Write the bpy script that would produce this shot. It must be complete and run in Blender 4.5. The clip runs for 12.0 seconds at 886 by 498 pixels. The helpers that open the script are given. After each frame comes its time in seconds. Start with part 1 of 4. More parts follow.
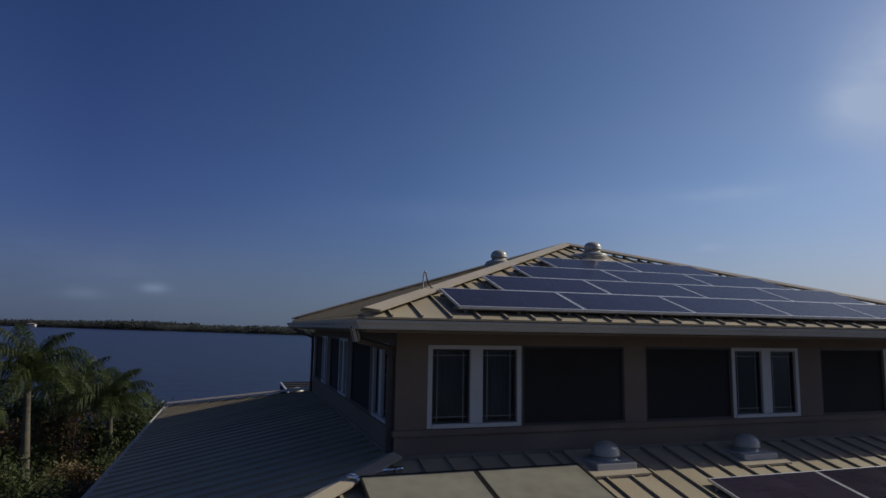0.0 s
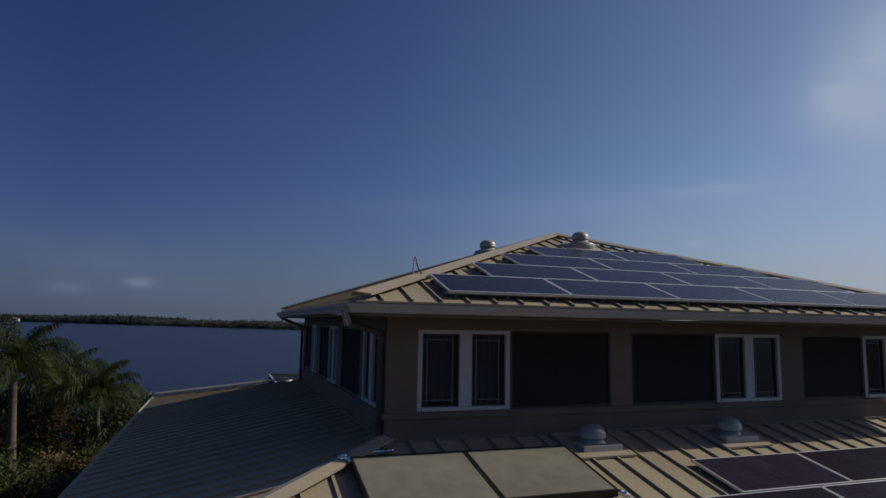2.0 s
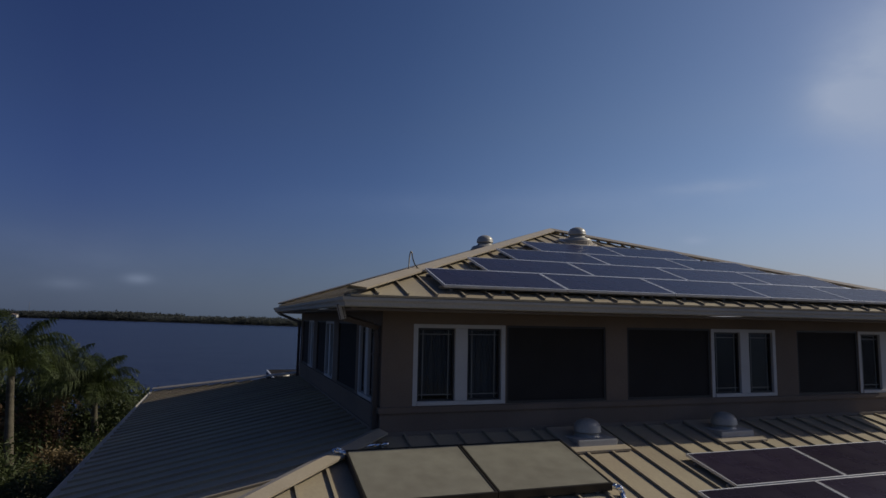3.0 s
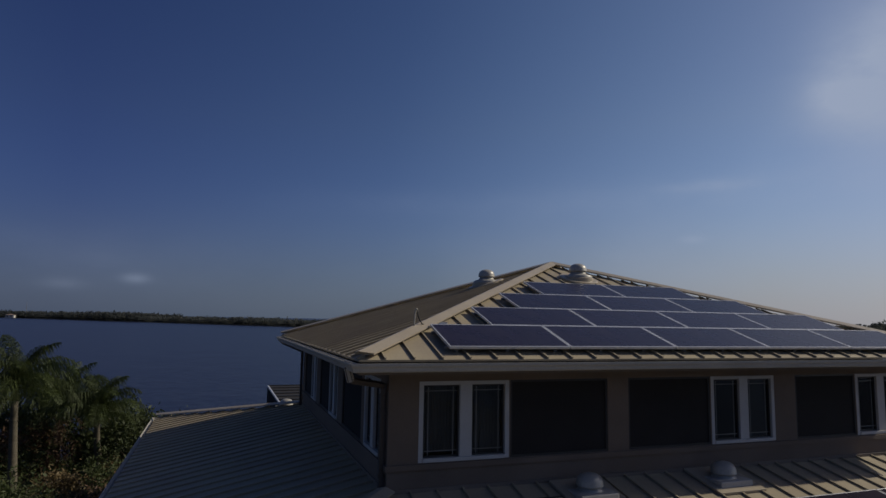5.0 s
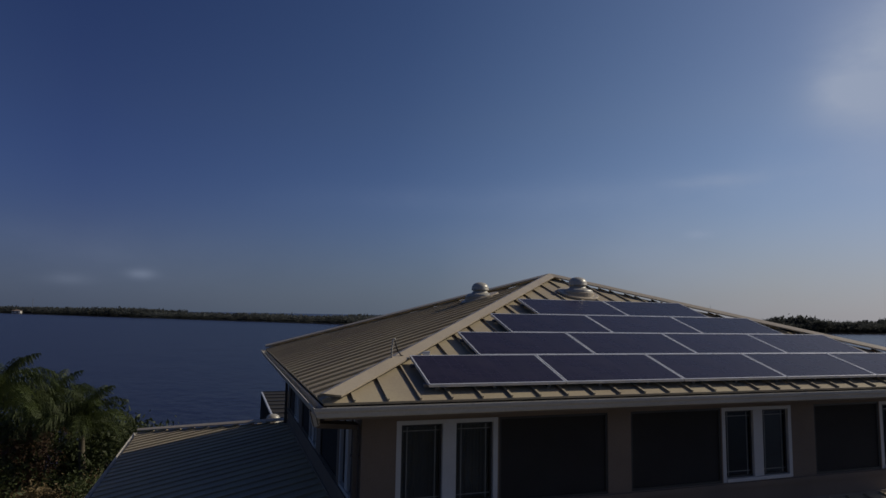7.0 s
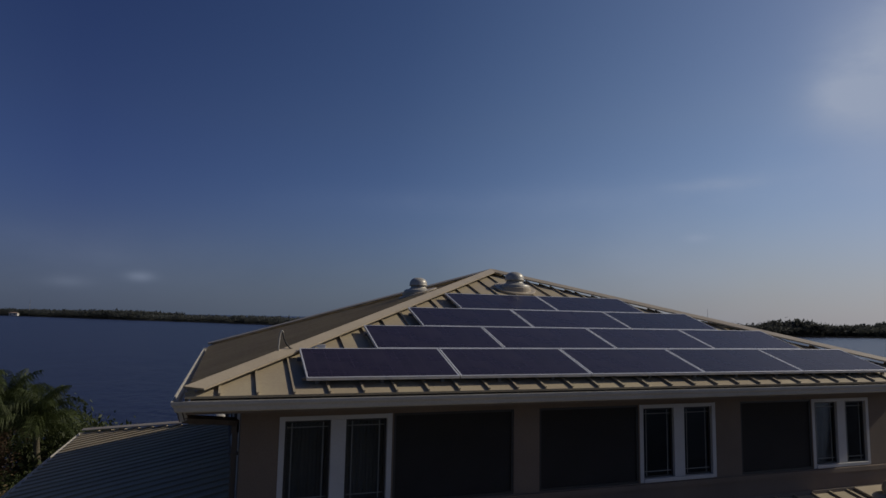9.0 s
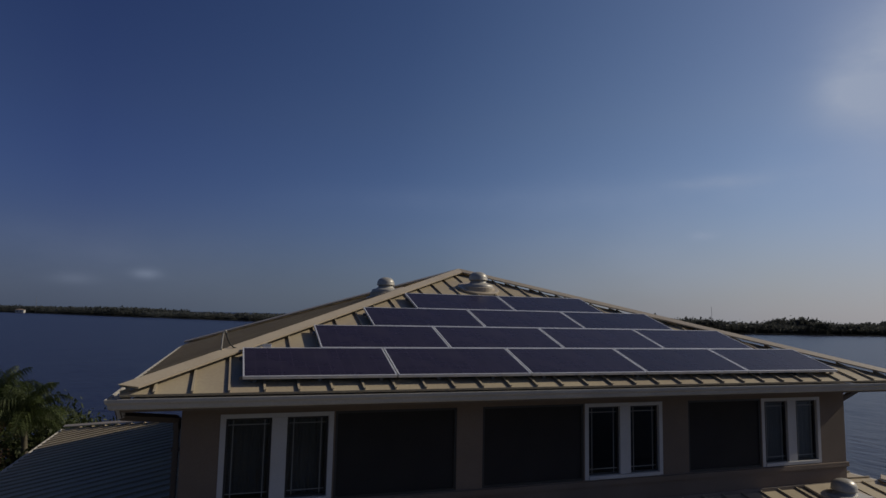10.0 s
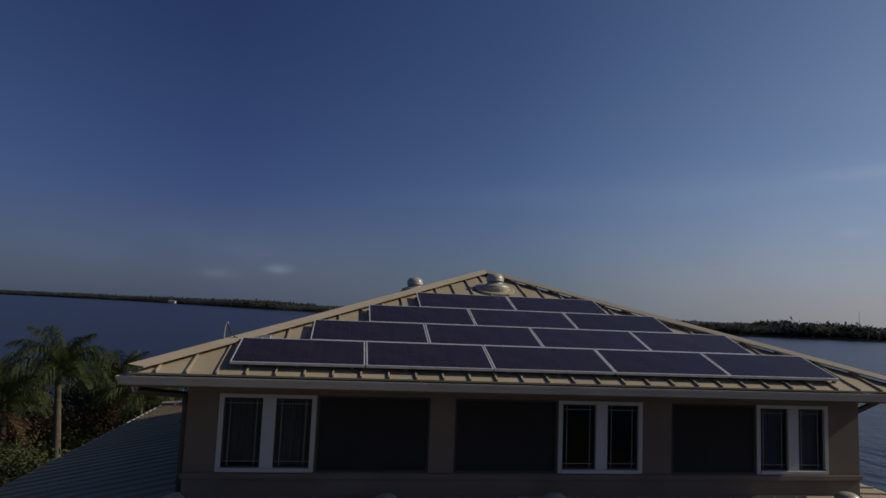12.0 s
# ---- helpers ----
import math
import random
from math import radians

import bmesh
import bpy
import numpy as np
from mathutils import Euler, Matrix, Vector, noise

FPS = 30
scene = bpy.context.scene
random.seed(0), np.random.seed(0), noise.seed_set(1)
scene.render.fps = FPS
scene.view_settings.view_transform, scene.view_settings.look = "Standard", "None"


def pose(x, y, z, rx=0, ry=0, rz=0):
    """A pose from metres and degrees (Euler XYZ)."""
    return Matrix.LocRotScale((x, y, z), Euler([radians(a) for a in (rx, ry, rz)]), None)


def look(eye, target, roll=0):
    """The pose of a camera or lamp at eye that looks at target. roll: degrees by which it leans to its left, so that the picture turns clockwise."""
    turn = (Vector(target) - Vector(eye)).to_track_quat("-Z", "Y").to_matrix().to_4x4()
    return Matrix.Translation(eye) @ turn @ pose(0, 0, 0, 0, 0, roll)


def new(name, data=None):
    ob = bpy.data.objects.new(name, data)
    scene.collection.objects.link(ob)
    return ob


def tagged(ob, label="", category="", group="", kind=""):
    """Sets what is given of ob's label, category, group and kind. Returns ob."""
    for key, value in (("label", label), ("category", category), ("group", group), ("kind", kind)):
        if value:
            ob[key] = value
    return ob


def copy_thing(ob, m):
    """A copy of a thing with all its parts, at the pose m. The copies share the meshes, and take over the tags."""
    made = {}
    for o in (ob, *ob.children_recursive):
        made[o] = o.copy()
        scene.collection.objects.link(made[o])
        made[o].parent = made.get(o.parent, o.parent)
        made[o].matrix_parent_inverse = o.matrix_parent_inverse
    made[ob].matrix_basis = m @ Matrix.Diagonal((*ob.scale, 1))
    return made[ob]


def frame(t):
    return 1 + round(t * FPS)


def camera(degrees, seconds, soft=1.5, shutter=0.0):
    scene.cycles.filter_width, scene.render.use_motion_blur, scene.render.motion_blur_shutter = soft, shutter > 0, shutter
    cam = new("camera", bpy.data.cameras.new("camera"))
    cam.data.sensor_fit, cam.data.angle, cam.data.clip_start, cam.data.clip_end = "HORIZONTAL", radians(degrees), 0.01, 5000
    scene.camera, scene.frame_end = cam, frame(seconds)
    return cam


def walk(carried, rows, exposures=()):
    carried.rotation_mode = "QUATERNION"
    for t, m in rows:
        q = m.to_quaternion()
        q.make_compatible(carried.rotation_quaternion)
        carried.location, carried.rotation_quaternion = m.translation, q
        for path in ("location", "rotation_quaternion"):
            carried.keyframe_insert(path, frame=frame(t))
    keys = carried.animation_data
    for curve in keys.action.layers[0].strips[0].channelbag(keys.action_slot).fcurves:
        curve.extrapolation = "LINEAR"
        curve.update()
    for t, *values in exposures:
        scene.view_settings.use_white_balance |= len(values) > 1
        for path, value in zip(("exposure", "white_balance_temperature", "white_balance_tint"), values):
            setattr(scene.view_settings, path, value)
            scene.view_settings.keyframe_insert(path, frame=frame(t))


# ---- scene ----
cam = camera(71.4, 12.0, soft=1.5)
PATH = [
    (0, (-0.207, 0.194, 6.595), (0.414, 2.078, 6.852), 1.0),
    (0.5, (-0.259, 0.128, 6.559), (0.381, 2.007, 6.81), 1.1),
    (1, (-0.259, 0.084, 6.469), (0.392, 1.958, 6.722), 1.0),
    (1.5, (-0.227, 0.07, 6.416), (0.422, 1.945, 6.667), 0.9),
    (2, (-0.259, 0.112, 6.45), (0.399, 1.986, 6.691), 1.0),
    (2.5, (-0.185, 0.103, 6.383), (0.468, 1.978, 6.629), 1.0),
    (3, (-0.213, 0.098, 6.414), (0.449, 1.972, 6.645), 1.1),
    (3.2, (-0.217, 0.096, 6.412), (0.445, 1.970, 6.643), 1.1),
    (5, (-0.414, -0.107, 7.283), (0.254, 1.764, 7.511), 1.0),
    (5.5, (-0.289, 0.066, 7.682), (0.377, 1.939, 7.903), 1.0),
    (6, (-0.141, 0.276, 7.846), (0.521, 2.151, 8.062), 0.9),
    (6.5, (-0.061, 0.515, 7.802), (0.596, 2.391, 8.022), 1.1),
    (7, (0.205, 0.665, 7.782), (0.86, 2.543, 7.995), 1.0),
    (8.8, (1.592, 0.622, 7.651), (2.249, 2.498, 7.874), 1.1),
    (9, (1.703, 0.571, 7.648), (2.36, 2.447, 7.871), 1.1),
    (9.5, (2.103, 0.324, 7.704), (2.753, 2.202, 7.924), 1.2),
    (10, (2.476, 0.105, 7.704), (3.119, 1.987, 7.919), 1.2),
    (10.5, (2.988, -0.207, 7.693), (3.628, 1.676, 7.907), 1.3),
    (11, (3.493, -0.548, 7.743), (4.131, 1.336, 7.954), 1.3),
    (11.5, (3.966, -0.893, 7.811), (4.489, 1.027, 8.011), 1.6),
    (12, (4.401, -1.271, 7.792), (4.679, 0.7, 7.987), 2.4),
]
walk(cam, [(t, look(eye, target, roll)) for t, eye, target, roll in PATH], [(0, 0.21, 6150, 9), (0.5, 0.11, 6220, 9), (1.2, 0.06, 6280, 9), (5, 0.02, 6480, 10), (7, -0.04, 6540, 10), (12, -0.02, 6640, 10)])

# ---------------------------------------------------------------- light
SUN_EL, SUN_AZ = radians(34), radians(93.0)      # the sun stands along +x, a little towards -y
SKY, SKY_SAT, CLOUD = 0.080, 1.11, (3.75, 4.45, 6.0, 1)
world = bpy.data.worlds.new("sky")
scene.world = world
world.use_nodes = True
wn, wl = world.node_tree.nodes, world.node_tree.links
wn.clear()
w_out = wn.new("ShaderNodeOutputWorld")
w_bg = wn.new("ShaderNodeBackground")
w_sky = wn.new("ShaderNodeTexSky")
w_sky.sky_type = "NISHITA"
w_sky.sun_disc = False
w_sky.sun_elevation = SUN_EL
w_sky.sun_rotation = SUN_AZ
w_sky.altitude = 0
w_sky.air_density, w_sky.dust_density, w_sky.ozone_density = 1.0, 0.7, 5.0


def wnode(kind, **sets):
    n = wn.new(kind)
    for k, v in sets.items():
        if k == "operation":
            n.operation = v
        else:
            n.inputs[int(k[1:])].default_value = v
    return n


# thin high cloud: soft streaks with ragged edges, each round a direction
w_co = wn.new("ShaderNodeTexCoord")
w_dir = wnode("ShaderNodeVectorMath", operation="NORMALIZE")
wl.new(w_co.outputs["Generated"], w_dir.inputs[0])
w_noise = wn.new("ShaderNodeTexNoise")
w_noise.inputs["Scale"].default_value, w_noise.inputs["Detail"].default_value, w_noise.inputs["Roughness"].default_value = 4.0, 8.0, 0.55
w_map = wn.new("ShaderNodeMapping")
w_map.inputs["Scale"].default_value = (1.0, 1.0, 2.2)
wl.new(w_dir.outputs[0], w_map.inputs[0])
wl.new(w_map.outputs[0], w_noise.inputs["Vector"])
w_ragged = wnode("ShaderNodeMapRange", i1=0.34, i2=0.72, i3=0.25, i4=1.0)
wl.new(w_noise.outputs[0], w_ragged.inputs[0])
cover = None
# direction, half width and half height in radians, strength
for d, hw, hh, k in (((0.759, 0.574, 0.307), 0.042, 0.034, 1.0), ((0.776, 0.535, 0.334), 0.048, 0.052, 1.05), ((0.806, 0.474, 0.354), 0.11, 0.10, 1.0), ((0.810, 0.528, 0.257), 0.095, 0.055, 0.6), ((0.675, 0.708, 0.204), 0.055, 0.008, 0.75), ((0.72, 0.66, 0.195), 0.24, 0.026, 0.30), ((0.662, 0.739, 0.126), 0.018, 0.006, 0.5), ((-0.119, 0.992, 0.052), 0.018, 0.007, 0.42), ((-0.211, 0.977, 0.041), 0.025, 0.008, 0.20),
                     ((0.336, 0.923, 0.187), 0.18, 0.02, 0.10), ((-0.21, 0.976, 0.066), 0.30, 0.055, 0.10), ((0.74, 0.66, 0.06), 0.40, 0.14, 0.28)):
    ahead = Vector(d).normalized()
    across = ahead.cross(Vector((0, 0, 1))).normalized()
    over = across.cross(ahead)
    u, v = wnode("ShaderNodeVectorMath", operation="DOT_PRODUCT", i1=across / hw), wnode("ShaderNodeVectorMath", operation="DOT_PRODUCT", i1=over / hh)
    f = wnode("ShaderNodeVectorMath", operation="DOT_PRODUCT", i1=ahead)
    for q in (u, v, f):
        wl.new(w_dir.outputs[0], q.inputs[0])
    u2, r2 = wnode("ShaderNodeMath", operation="MULTIPLY"), wnode("ShaderNodeMath", operation="MULTIPLY_ADD")
    wl.new(u.outputs["Value"], u2.inputs[0]), wl.new(u.outputs["Value"], u2.inputs[1])
    wl.new(v.outputs["Value"], r2.inputs[0]), wl.new(v.outputs["Value"], r2.inputs[1]), wl.new(u2.outputs[0], r2.inputs[2])
    neg = wnode("ShaderNodeMath", operation="MULTIPLY", i1=-1.0)
    wl.new(r2.outputs[0], neg.inputs[0])
    bell = wnode("ShaderNodeMath", operation="EXPONENT")
    wl.new(neg.outputs[0], bell.inputs[0])
    front_only = wnode("ShaderNodeMath", operation="GREATER_THAN", i1=0.0)
    wl.new(f.outputs["Value"], front_only.inputs[0])
    one = wnode("ShaderNodeMath", operation="MULTIPLY")
    wl.new(bell.outputs[0], one.inputs[0]), wl.new(front_only.outputs[0], one.inputs[1])
    weigh = wnode("ShaderNodeMath", operation="MULTIPLY_ADD", i1=k, i2=0.0)
    wl.new(one.outputs[0], weigh.inputs[0])
    if cover is not None:
        wl.new(cover.outputs[0], weigh.inputs[2])
    cover = weigh
w_cover = wnode("ShaderNodeMath", operation="MULTIPLY")
w_cover.use_clamp = True
wl.new(cover.outputs[0], w_cover.inputs[0]), wl.new(w_ragged.outputs[0], w_cover.inputs[1])
w_hsv = wnode("ShaderNodeHueSaturation", i1=SKY_SAT, i2=1.0)
wl.new(w_sky.outputs[0], w_hsv.inputs["Color"])
# haze brightens the sky towards the sun and dims it along the horizon away from it
w_side = wnode("ShaderNodeVectorMath", operation="DOT_PRODUCT", i1=(1.0, 0.0, 0.0))
wl.new(w_dir.outputs[0], w_side.inputs[0])
w_ramp = wn.new("ShaderNodeValToRGB")
w_ramp.color_ramp.elements[0].position, w_ramp.color_ramp.elements[1].position = 0.40, 0.86
w_ramp.color_ramp.elements[0].color, w_ramp.color_ramp.elements[1].color = (0.400, 0.330, 0.465, 1), (1.12, 0.86, 0.77, 1)
w_mid = w_ramp.color_ramp.elements.new(0.62)
w_mid.color = (0.610, 0.505, 0.575, 1)
w_anti = w_ramp.color_ramp.elements.new(0.05)      # the sky brightens again opposite the sun, raised out of view to fill shaded faces
w_anti.color = (0.54, 0.45, 0.50, 1)
w_half = wnode("ShaderNodeMath", operation="MULTIPLY_ADD", i1=0.5, i2=0.5)
wl.new(w_side.outputs["Value"], w_half.inputs[0])
wl.new(w_half.outputs[0], w_ramp.inputs[0])
w_sep = wn.new("ShaderNodeSeparateXYZ")
wl.new(w_dir.outputs[0], w_sep.inputs[0])
w_low = wn.new("ShaderNodeValToRGB")
w_low.color_ramp.elements[0].position, w_low.color_ramp.elements[1].position = 0.0, 0.30
w_low.color_ramp.elements[0].color, w_low.color_ramp.elements[1].color = (0.61, 0.82, 1.10, 1), (1, 1, 1, 1)
wl.new(w_sep.outputs["Z"], w_low.inputs[0])
w_two = wnode("ShaderNodeVectorMath", operation="MULTIPLY")
wl.new(w_ramp.outputs[0], w_two.inputs[0])
wl.new(w_low.outputs[0], w_two.inputs[1])
w_tint = wn.new("ShaderNodeMixRGB")
w_tint.blend_type = "MULTIPLY"
w_tint.inputs[0].default_value = 1.0
wl.new(w_two.outputs[0], w_tint.inputs[2])
wl.new(w_hsv.outputs[0], w_tint.inputs[1])
w_mix = wn.new("ShaderNodeMixRGB")
w_mix.inputs[2].default_value = CLOUD
wl.new(w_cover.outputs[0], w_mix.inputs[0])
# a grey haze layer lies along the horizon, paler towards the sun
w_haze = wn.new("ShaderNodeValToRGB")
w_haze.color_ramp.elements[0].position, w_haze.color_ramp.elements[1].position = 0.34, 0.93
w_haze.color_ramp.elements[0].color, w_haze.color_ramp.elements[1].color = (0.72, 0.97, 1.52, 1), (4.1, 3.95, 4.2, 1)
w_hmid = w_haze.color_ramp.elements.new(0.66)
w_hmid.color = (1.32, 1.70, 2.28, 1)
wl.new(w_half.outputs[0], w_haze.inputs[0])
w_z = wnode("ShaderNodeMath", operation="DIVIDE", i1=0.13)
wl.new(w_sep.outputs["Z"], w_z.inputs[0])
w_zz, w_zn, w_thick, w_most = wnode("ShaderNodeMath", operation="MULTIPLY"), wnode("ShaderNodeMath", operation="MULTIPLY", i1=-1.0), wnode("ShaderNodeMath", operation="EXPONENT"), wnode("ShaderNodeMath", operation="MULTIPLY", i1=0.72)
wl.new(w_z.outputs[0], w_zz.inputs[0]), wl.new(w_z.outputs[0], w_zz.inputs[1])
wl.new(w_zz.outputs[0], w_zn.inputs[0]), wl.new(w_zn.outputs[0], w_thick.inputs[0]), wl.new(w_thick.outputs[0], w_most.inputs[0])
w_hazy = wn.new("ShaderNodeMixRGB")
wl.new(w_most.outputs[0], w_hazy.inputs[0])
wl.new(w_tint.outputs[0], w_hazy.inputs[1])
wl.new(w_haze.outputs[0], w_hazy.inputs[2])
wl.new(w_hazy.outputs[0], w_mix.inputs[1])
w_bg.inputs["Strength"].default_value = SKY
wl.new(w_mix.outputs[0], w_bg.inputs["Color"])
wl.new(w_bg.outputs[0], w_out.inputs["Surface"])

sun = new("sun", bpy.data.lights.new("sun", "SUN"))
sun.data.energy, sun.data.angle, sun.data.color = 2.65, radians(0.6), (1.0, 0.92, 0.75)
sun.matrix_world = look((30, 10, 25), (30 - math.cos(SUN_EL) * math.sin(SUN_AZ), 10 - math.cos(SUN_EL) * math.cos(SUN_AZ), 25 - math.sin(SUN_EL)))

# ---------------------------------------------------------------- helpers
def shader(name, colour, rough=0.6, metal=0.0, second=None, scale=3.0, fine=40.0, bump=0.0, bump_scale=60.0, random_tint=0.0, spec=0.5, stretch=(1, 1, 1), rough_var=0.0):
    """A surface with variation at two scales and a fine relief."""
    m = bpy.data.materials.new(name)
    m.use_nodes = True
    n, l = m.node_tree.nodes, m.node_tree.links
    b = n["Principled BSDF"]
    b.inputs["Roughness"].default_value, b.inputs["Metallic"].default_value = rough, metal
    b.inputs["Specular IOR Level"].default_value = spec
    co = n.new("ShaderNodeTexCoord")
    mp = n.new("ShaderNodeMapping")
    mp.inputs["Scale"].default_value = stretch
    l.new(co.outputs["Object"], mp.inputs["Vector"])
    big, small = n.new("ShaderNodeTexNoise"), n.new("ShaderNodeTexNoise")
    for tex, sc, det in ((big, scale, 4), (small, fine, 6)):
        tex.inputs["Scale"].default_value, tex.inputs["Detail"].default_value = sc, det
        l.new(mp.outputs[0], tex.inputs["Vector"])
    add = n.new("ShaderNodeMath")
    add.operation = "MULTIPLY_ADD"
    add.inputs[1].default_value = 0.45
    l.new(small.outputs[0], add.inputs[0])
    half = n.new("ShaderNodeMath")
    half.operation = "MULTIPLY"
    half.inputs[1].default_value = 0.6
    l.new(big.outputs[0], half.inputs[0])
    l.new(half.outputs[0], add.inputs[2])
    ramp = n.new("ShaderNodeValToRGB")
    second = second or tuple(c * 0.75 for c in colour)
    ramp.color_ramp.elements[0].position, ramp.color_ramp.elements[1].position = 0.36, 0.68
    ramp.color_ramp.elements[0].color, ramp.color_ramp.elements[1].color = (*second, 1), (*colour, 1)
    l.new(add.outputs[0], ramp.inputs[0])
    last = ramp.outputs[0]
    if random_tint:
        info, mr, hsv = n.new("ShaderNodeObjectInfo"), n.new("ShaderNodeMapRange"), n.new("ShaderNodeHueSaturation")
        mr.inputs["To Min"].default_value, mr.inputs["To Max"].default_value = 1 - random_tint, 1 + random_tint
        l.new(info.outputs["Random"], mr.inputs["Value"])
        l.new(mr.outputs[0], hsv.inputs["Value"])
        l.new(last, hsv.inputs["Color"])
        last = hsv.outputs[0]
    l.new(last, b.inputs["Base Color"])
    if rough_var:
        rr = n.new("ShaderNodeMapRange")
        rr.inputs["From Min"].default_value, rr.inputs["From Max"].default_value = 0.3, 0.7
        rr.inputs["To Min"].default_value, rr.inputs["To Max"].default_value = rough - rough_var, rough + rough_var
        l.new(big.outputs[0], rr.inputs["Value"])
        l.new(rr.outputs[0], b.inputs["Roughness"])
    if bump:
        tex, bp = n.new("ShaderNodeTexNoise"), n.new("ShaderNodeBump")
        tex.inputs["Scale"].default_value, tex.inputs["Detail"].default_value = bump_scale, 5
        bp.inputs["Strength"].default_value, bp.inputs["Distance"].default_value = bump, 0.01
        l.new(mp.outputs[0], tex.inputs["Vector"])
        l.new(tex.outputs[0], bp.inputs["Height"])
        l.new(bp.outputs[0], b.inputs["Normal"])
    return m


def part(name, bm, material, parent=None, label="", smooth=False):
    """Links a bmesh as one mesh object, under a thing or a part."""
    me = bpy.data.meshes.new(name)
    bm.normal_update()
    bm.to_mesh(me)
    bm.free()
    for mat in (material if isinstance(material, (list, tuple)) else [material]):
        me.materials.append(mat)
    if smooth:
        me.polygons.foreach_set("use_smooth", [True] * len(me.polygons))
    ob = new(name, me)
    if parent:
        ob.parent = parent
    return tagged(ob, label)


def thing(name, label, category, group="", kind="", at=(0, 0, 0)):
    ob = new(name)
    ob.location = at
    ob.empty_display_size = 0.2
    return tagged(ob, label, category, group, kind)


def box(bm, x0, x1, y0, y1, z0, z1, bevel=0.0, m=None):
    vs = [bm.verts.new((x, y, z)) for x in (x0, x1) for y in (y0, y1) for z in (z0, z1)]
    fs = [bm.faces.new([vs[i] for i in q]) for q in ((0, 1, 3, 2), (4, 6, 7, 5), (0, 4, 5, 1), (2, 3, 7, 6), (0, 2, 6, 4), (1, 5, 7, 3))]
    if bevel:
        es = list({e for f in fs for e in f.edges})
        got = bmesh.ops.bevel(bm, geom=es, offset=bevel, segments=2, affect="EDGES", profile=0.6)
        vs = list({v for v in vs if v.is_valid} | set(got["verts"]))
    if m is not None:
        bmesh.ops.transform(bm, matrix=m, verts=vs)
    return vs


def boxed(*args, bevel=0.0, m=None):
    bm = bmesh.new()
    box(bm, *args, bevel=bevel, m=m)
    return bm


def lathe(profile, n=24, m=None):
    """A turned shape round z from rows of radius and height."""
    bm = bmesh.new()
    rings = []
    for r, z in profile:
        rings.append([bm.verts.new((max(r, 1e-4) * math.cos(2 * math.pi * k / n), max(r, 1e-4) * math.sin(2 * math.pi * k / n), z)) for k in range(n)])
    for a, b in zip(rings, rings[1:]):
        for k in range(n):
            bm.faces.new((a[k], a[(k + 1) % n], b[(k + 1) % n], b[k]))
    bm.faces.new(rings[0][::-1])
    bm.faces.new(rings[-1])
    if m is not None:
        bm.transform(m)
    return bm


def tube(points, radius, n=8, taper=None):
    """A round bar along points; taper: the radius at the end."""
    bm = bmesh.new()
    pts = [Vector(p) for p in points]
    rings = []
    for i, p in enumerate(pts):
        d = (pts[min(i + 1, len(pts) - 1)] - pts[max(i - 1, 0)]).normalized()
        side = d.cross(Vector((0.13, 0.21, 0.97))).normalized()
        if side.length < 0.1:
            side = Vector((1, 0, 0))
        up = side.cross(d)
        r = radius if taper is None else radius + (taper - radius) * i / (len(pts) - 1)
        rings.append([bm.verts.new(p + (side * math.cos(2 * math.pi * k / n) + up * math.sin(2 * math.pi * k / n)) * r) for k in range(n)])
    for a, b in zip(rings, rings[1:]):
        for k in range(n):
            bm.faces.new((a[k], a[(k + 1) % n], b[(k + 1) % n], b[k]))
    bm.faces.new(rings[0][::-1])
    bm.faces.new(rings[-1])
    return bm


def sweep(profile, a, b, side, mitre_a=0.0, mitre_b=0.0):
    """A profile of (out, z) pairs swept from a to b; side is the level direction that 'out' follows. A mitre shifts each end along the run by its share of out."""
    bm = bmesh.new()
    a, b, side = Vector(a), Vector(b), Vector(side)
    run = (b - a).normalized()
    ends = []
    for p, k in ((a, -mitre_a), (b, mitre_b)):
        ends.append([bm.verts.new(p + side * o + Vector((0, 0, z)) + run * (k * o)) for o, z in profile])
    n = len(profile)
    for k in range(n):
        bm.faces.new((ends[0][k], ends[0][(k + 1) % n], ends[1][(k + 1) % n], ends[1][k]))
    bm.faces.new(ends[0][::-1])
    bm.faces.new(ends[1])
    bmesh.ops.recalc_face_normals(bm, faces=bm.faces)
    return bm


# ---------------------------------------------------------------- materials
ROOF = shader("roof_metal", (0.405, 0.345, 0.235), 0.58, 0.0, (0.33, 0.27, 0.195), 1.2, 25, 0.04, 90, 0.05, spec=0.26, rough_var=0.08)
CAP = shader("roof_trim", (0.43, 0.365, 0.27), 0.42, 0.0, (0.36, 0.30, 0.22), 2.0, 30, 0.04, 90)
GUTTER = shader("gutter_paint", (0.48, 0.455, 0.41), 0.5, 0.0, (0.38, 0.36, 0.325), 1.5, 30, 0.05, 50)
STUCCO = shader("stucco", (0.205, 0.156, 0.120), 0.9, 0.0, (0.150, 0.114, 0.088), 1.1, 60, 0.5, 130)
DOWN = shader("downpipe_paint", (0.085, 0.066, 0.054), 0.55, 0.0, (0.060, 0.047, 0.039), 2.0, 30)
SOFFIT = shader("soffit", (0.20, 0.16, 0.125), 0.7, 0.0, (0.15, 0.12, 0.095), 1.5, 40)
WHITE = shader("white_frame", (0.52, 0.51, 0.50), 0.5, 0.0, (0.46, 0.45, 0.44), 3, 40)
SCREEN = shader("sun_screen", (0.033, 0.030, 0.029), 0.85, 0.0, (0.025, 0.023, 0.022), 2.0, 220, 0.4, 500, spec=0.25)
ALU = shader("aluminium_frame", (0.72, 0.72, 0.73), 0.35, 0.35, (0.62, 0.62, 0.63), 3, 60)
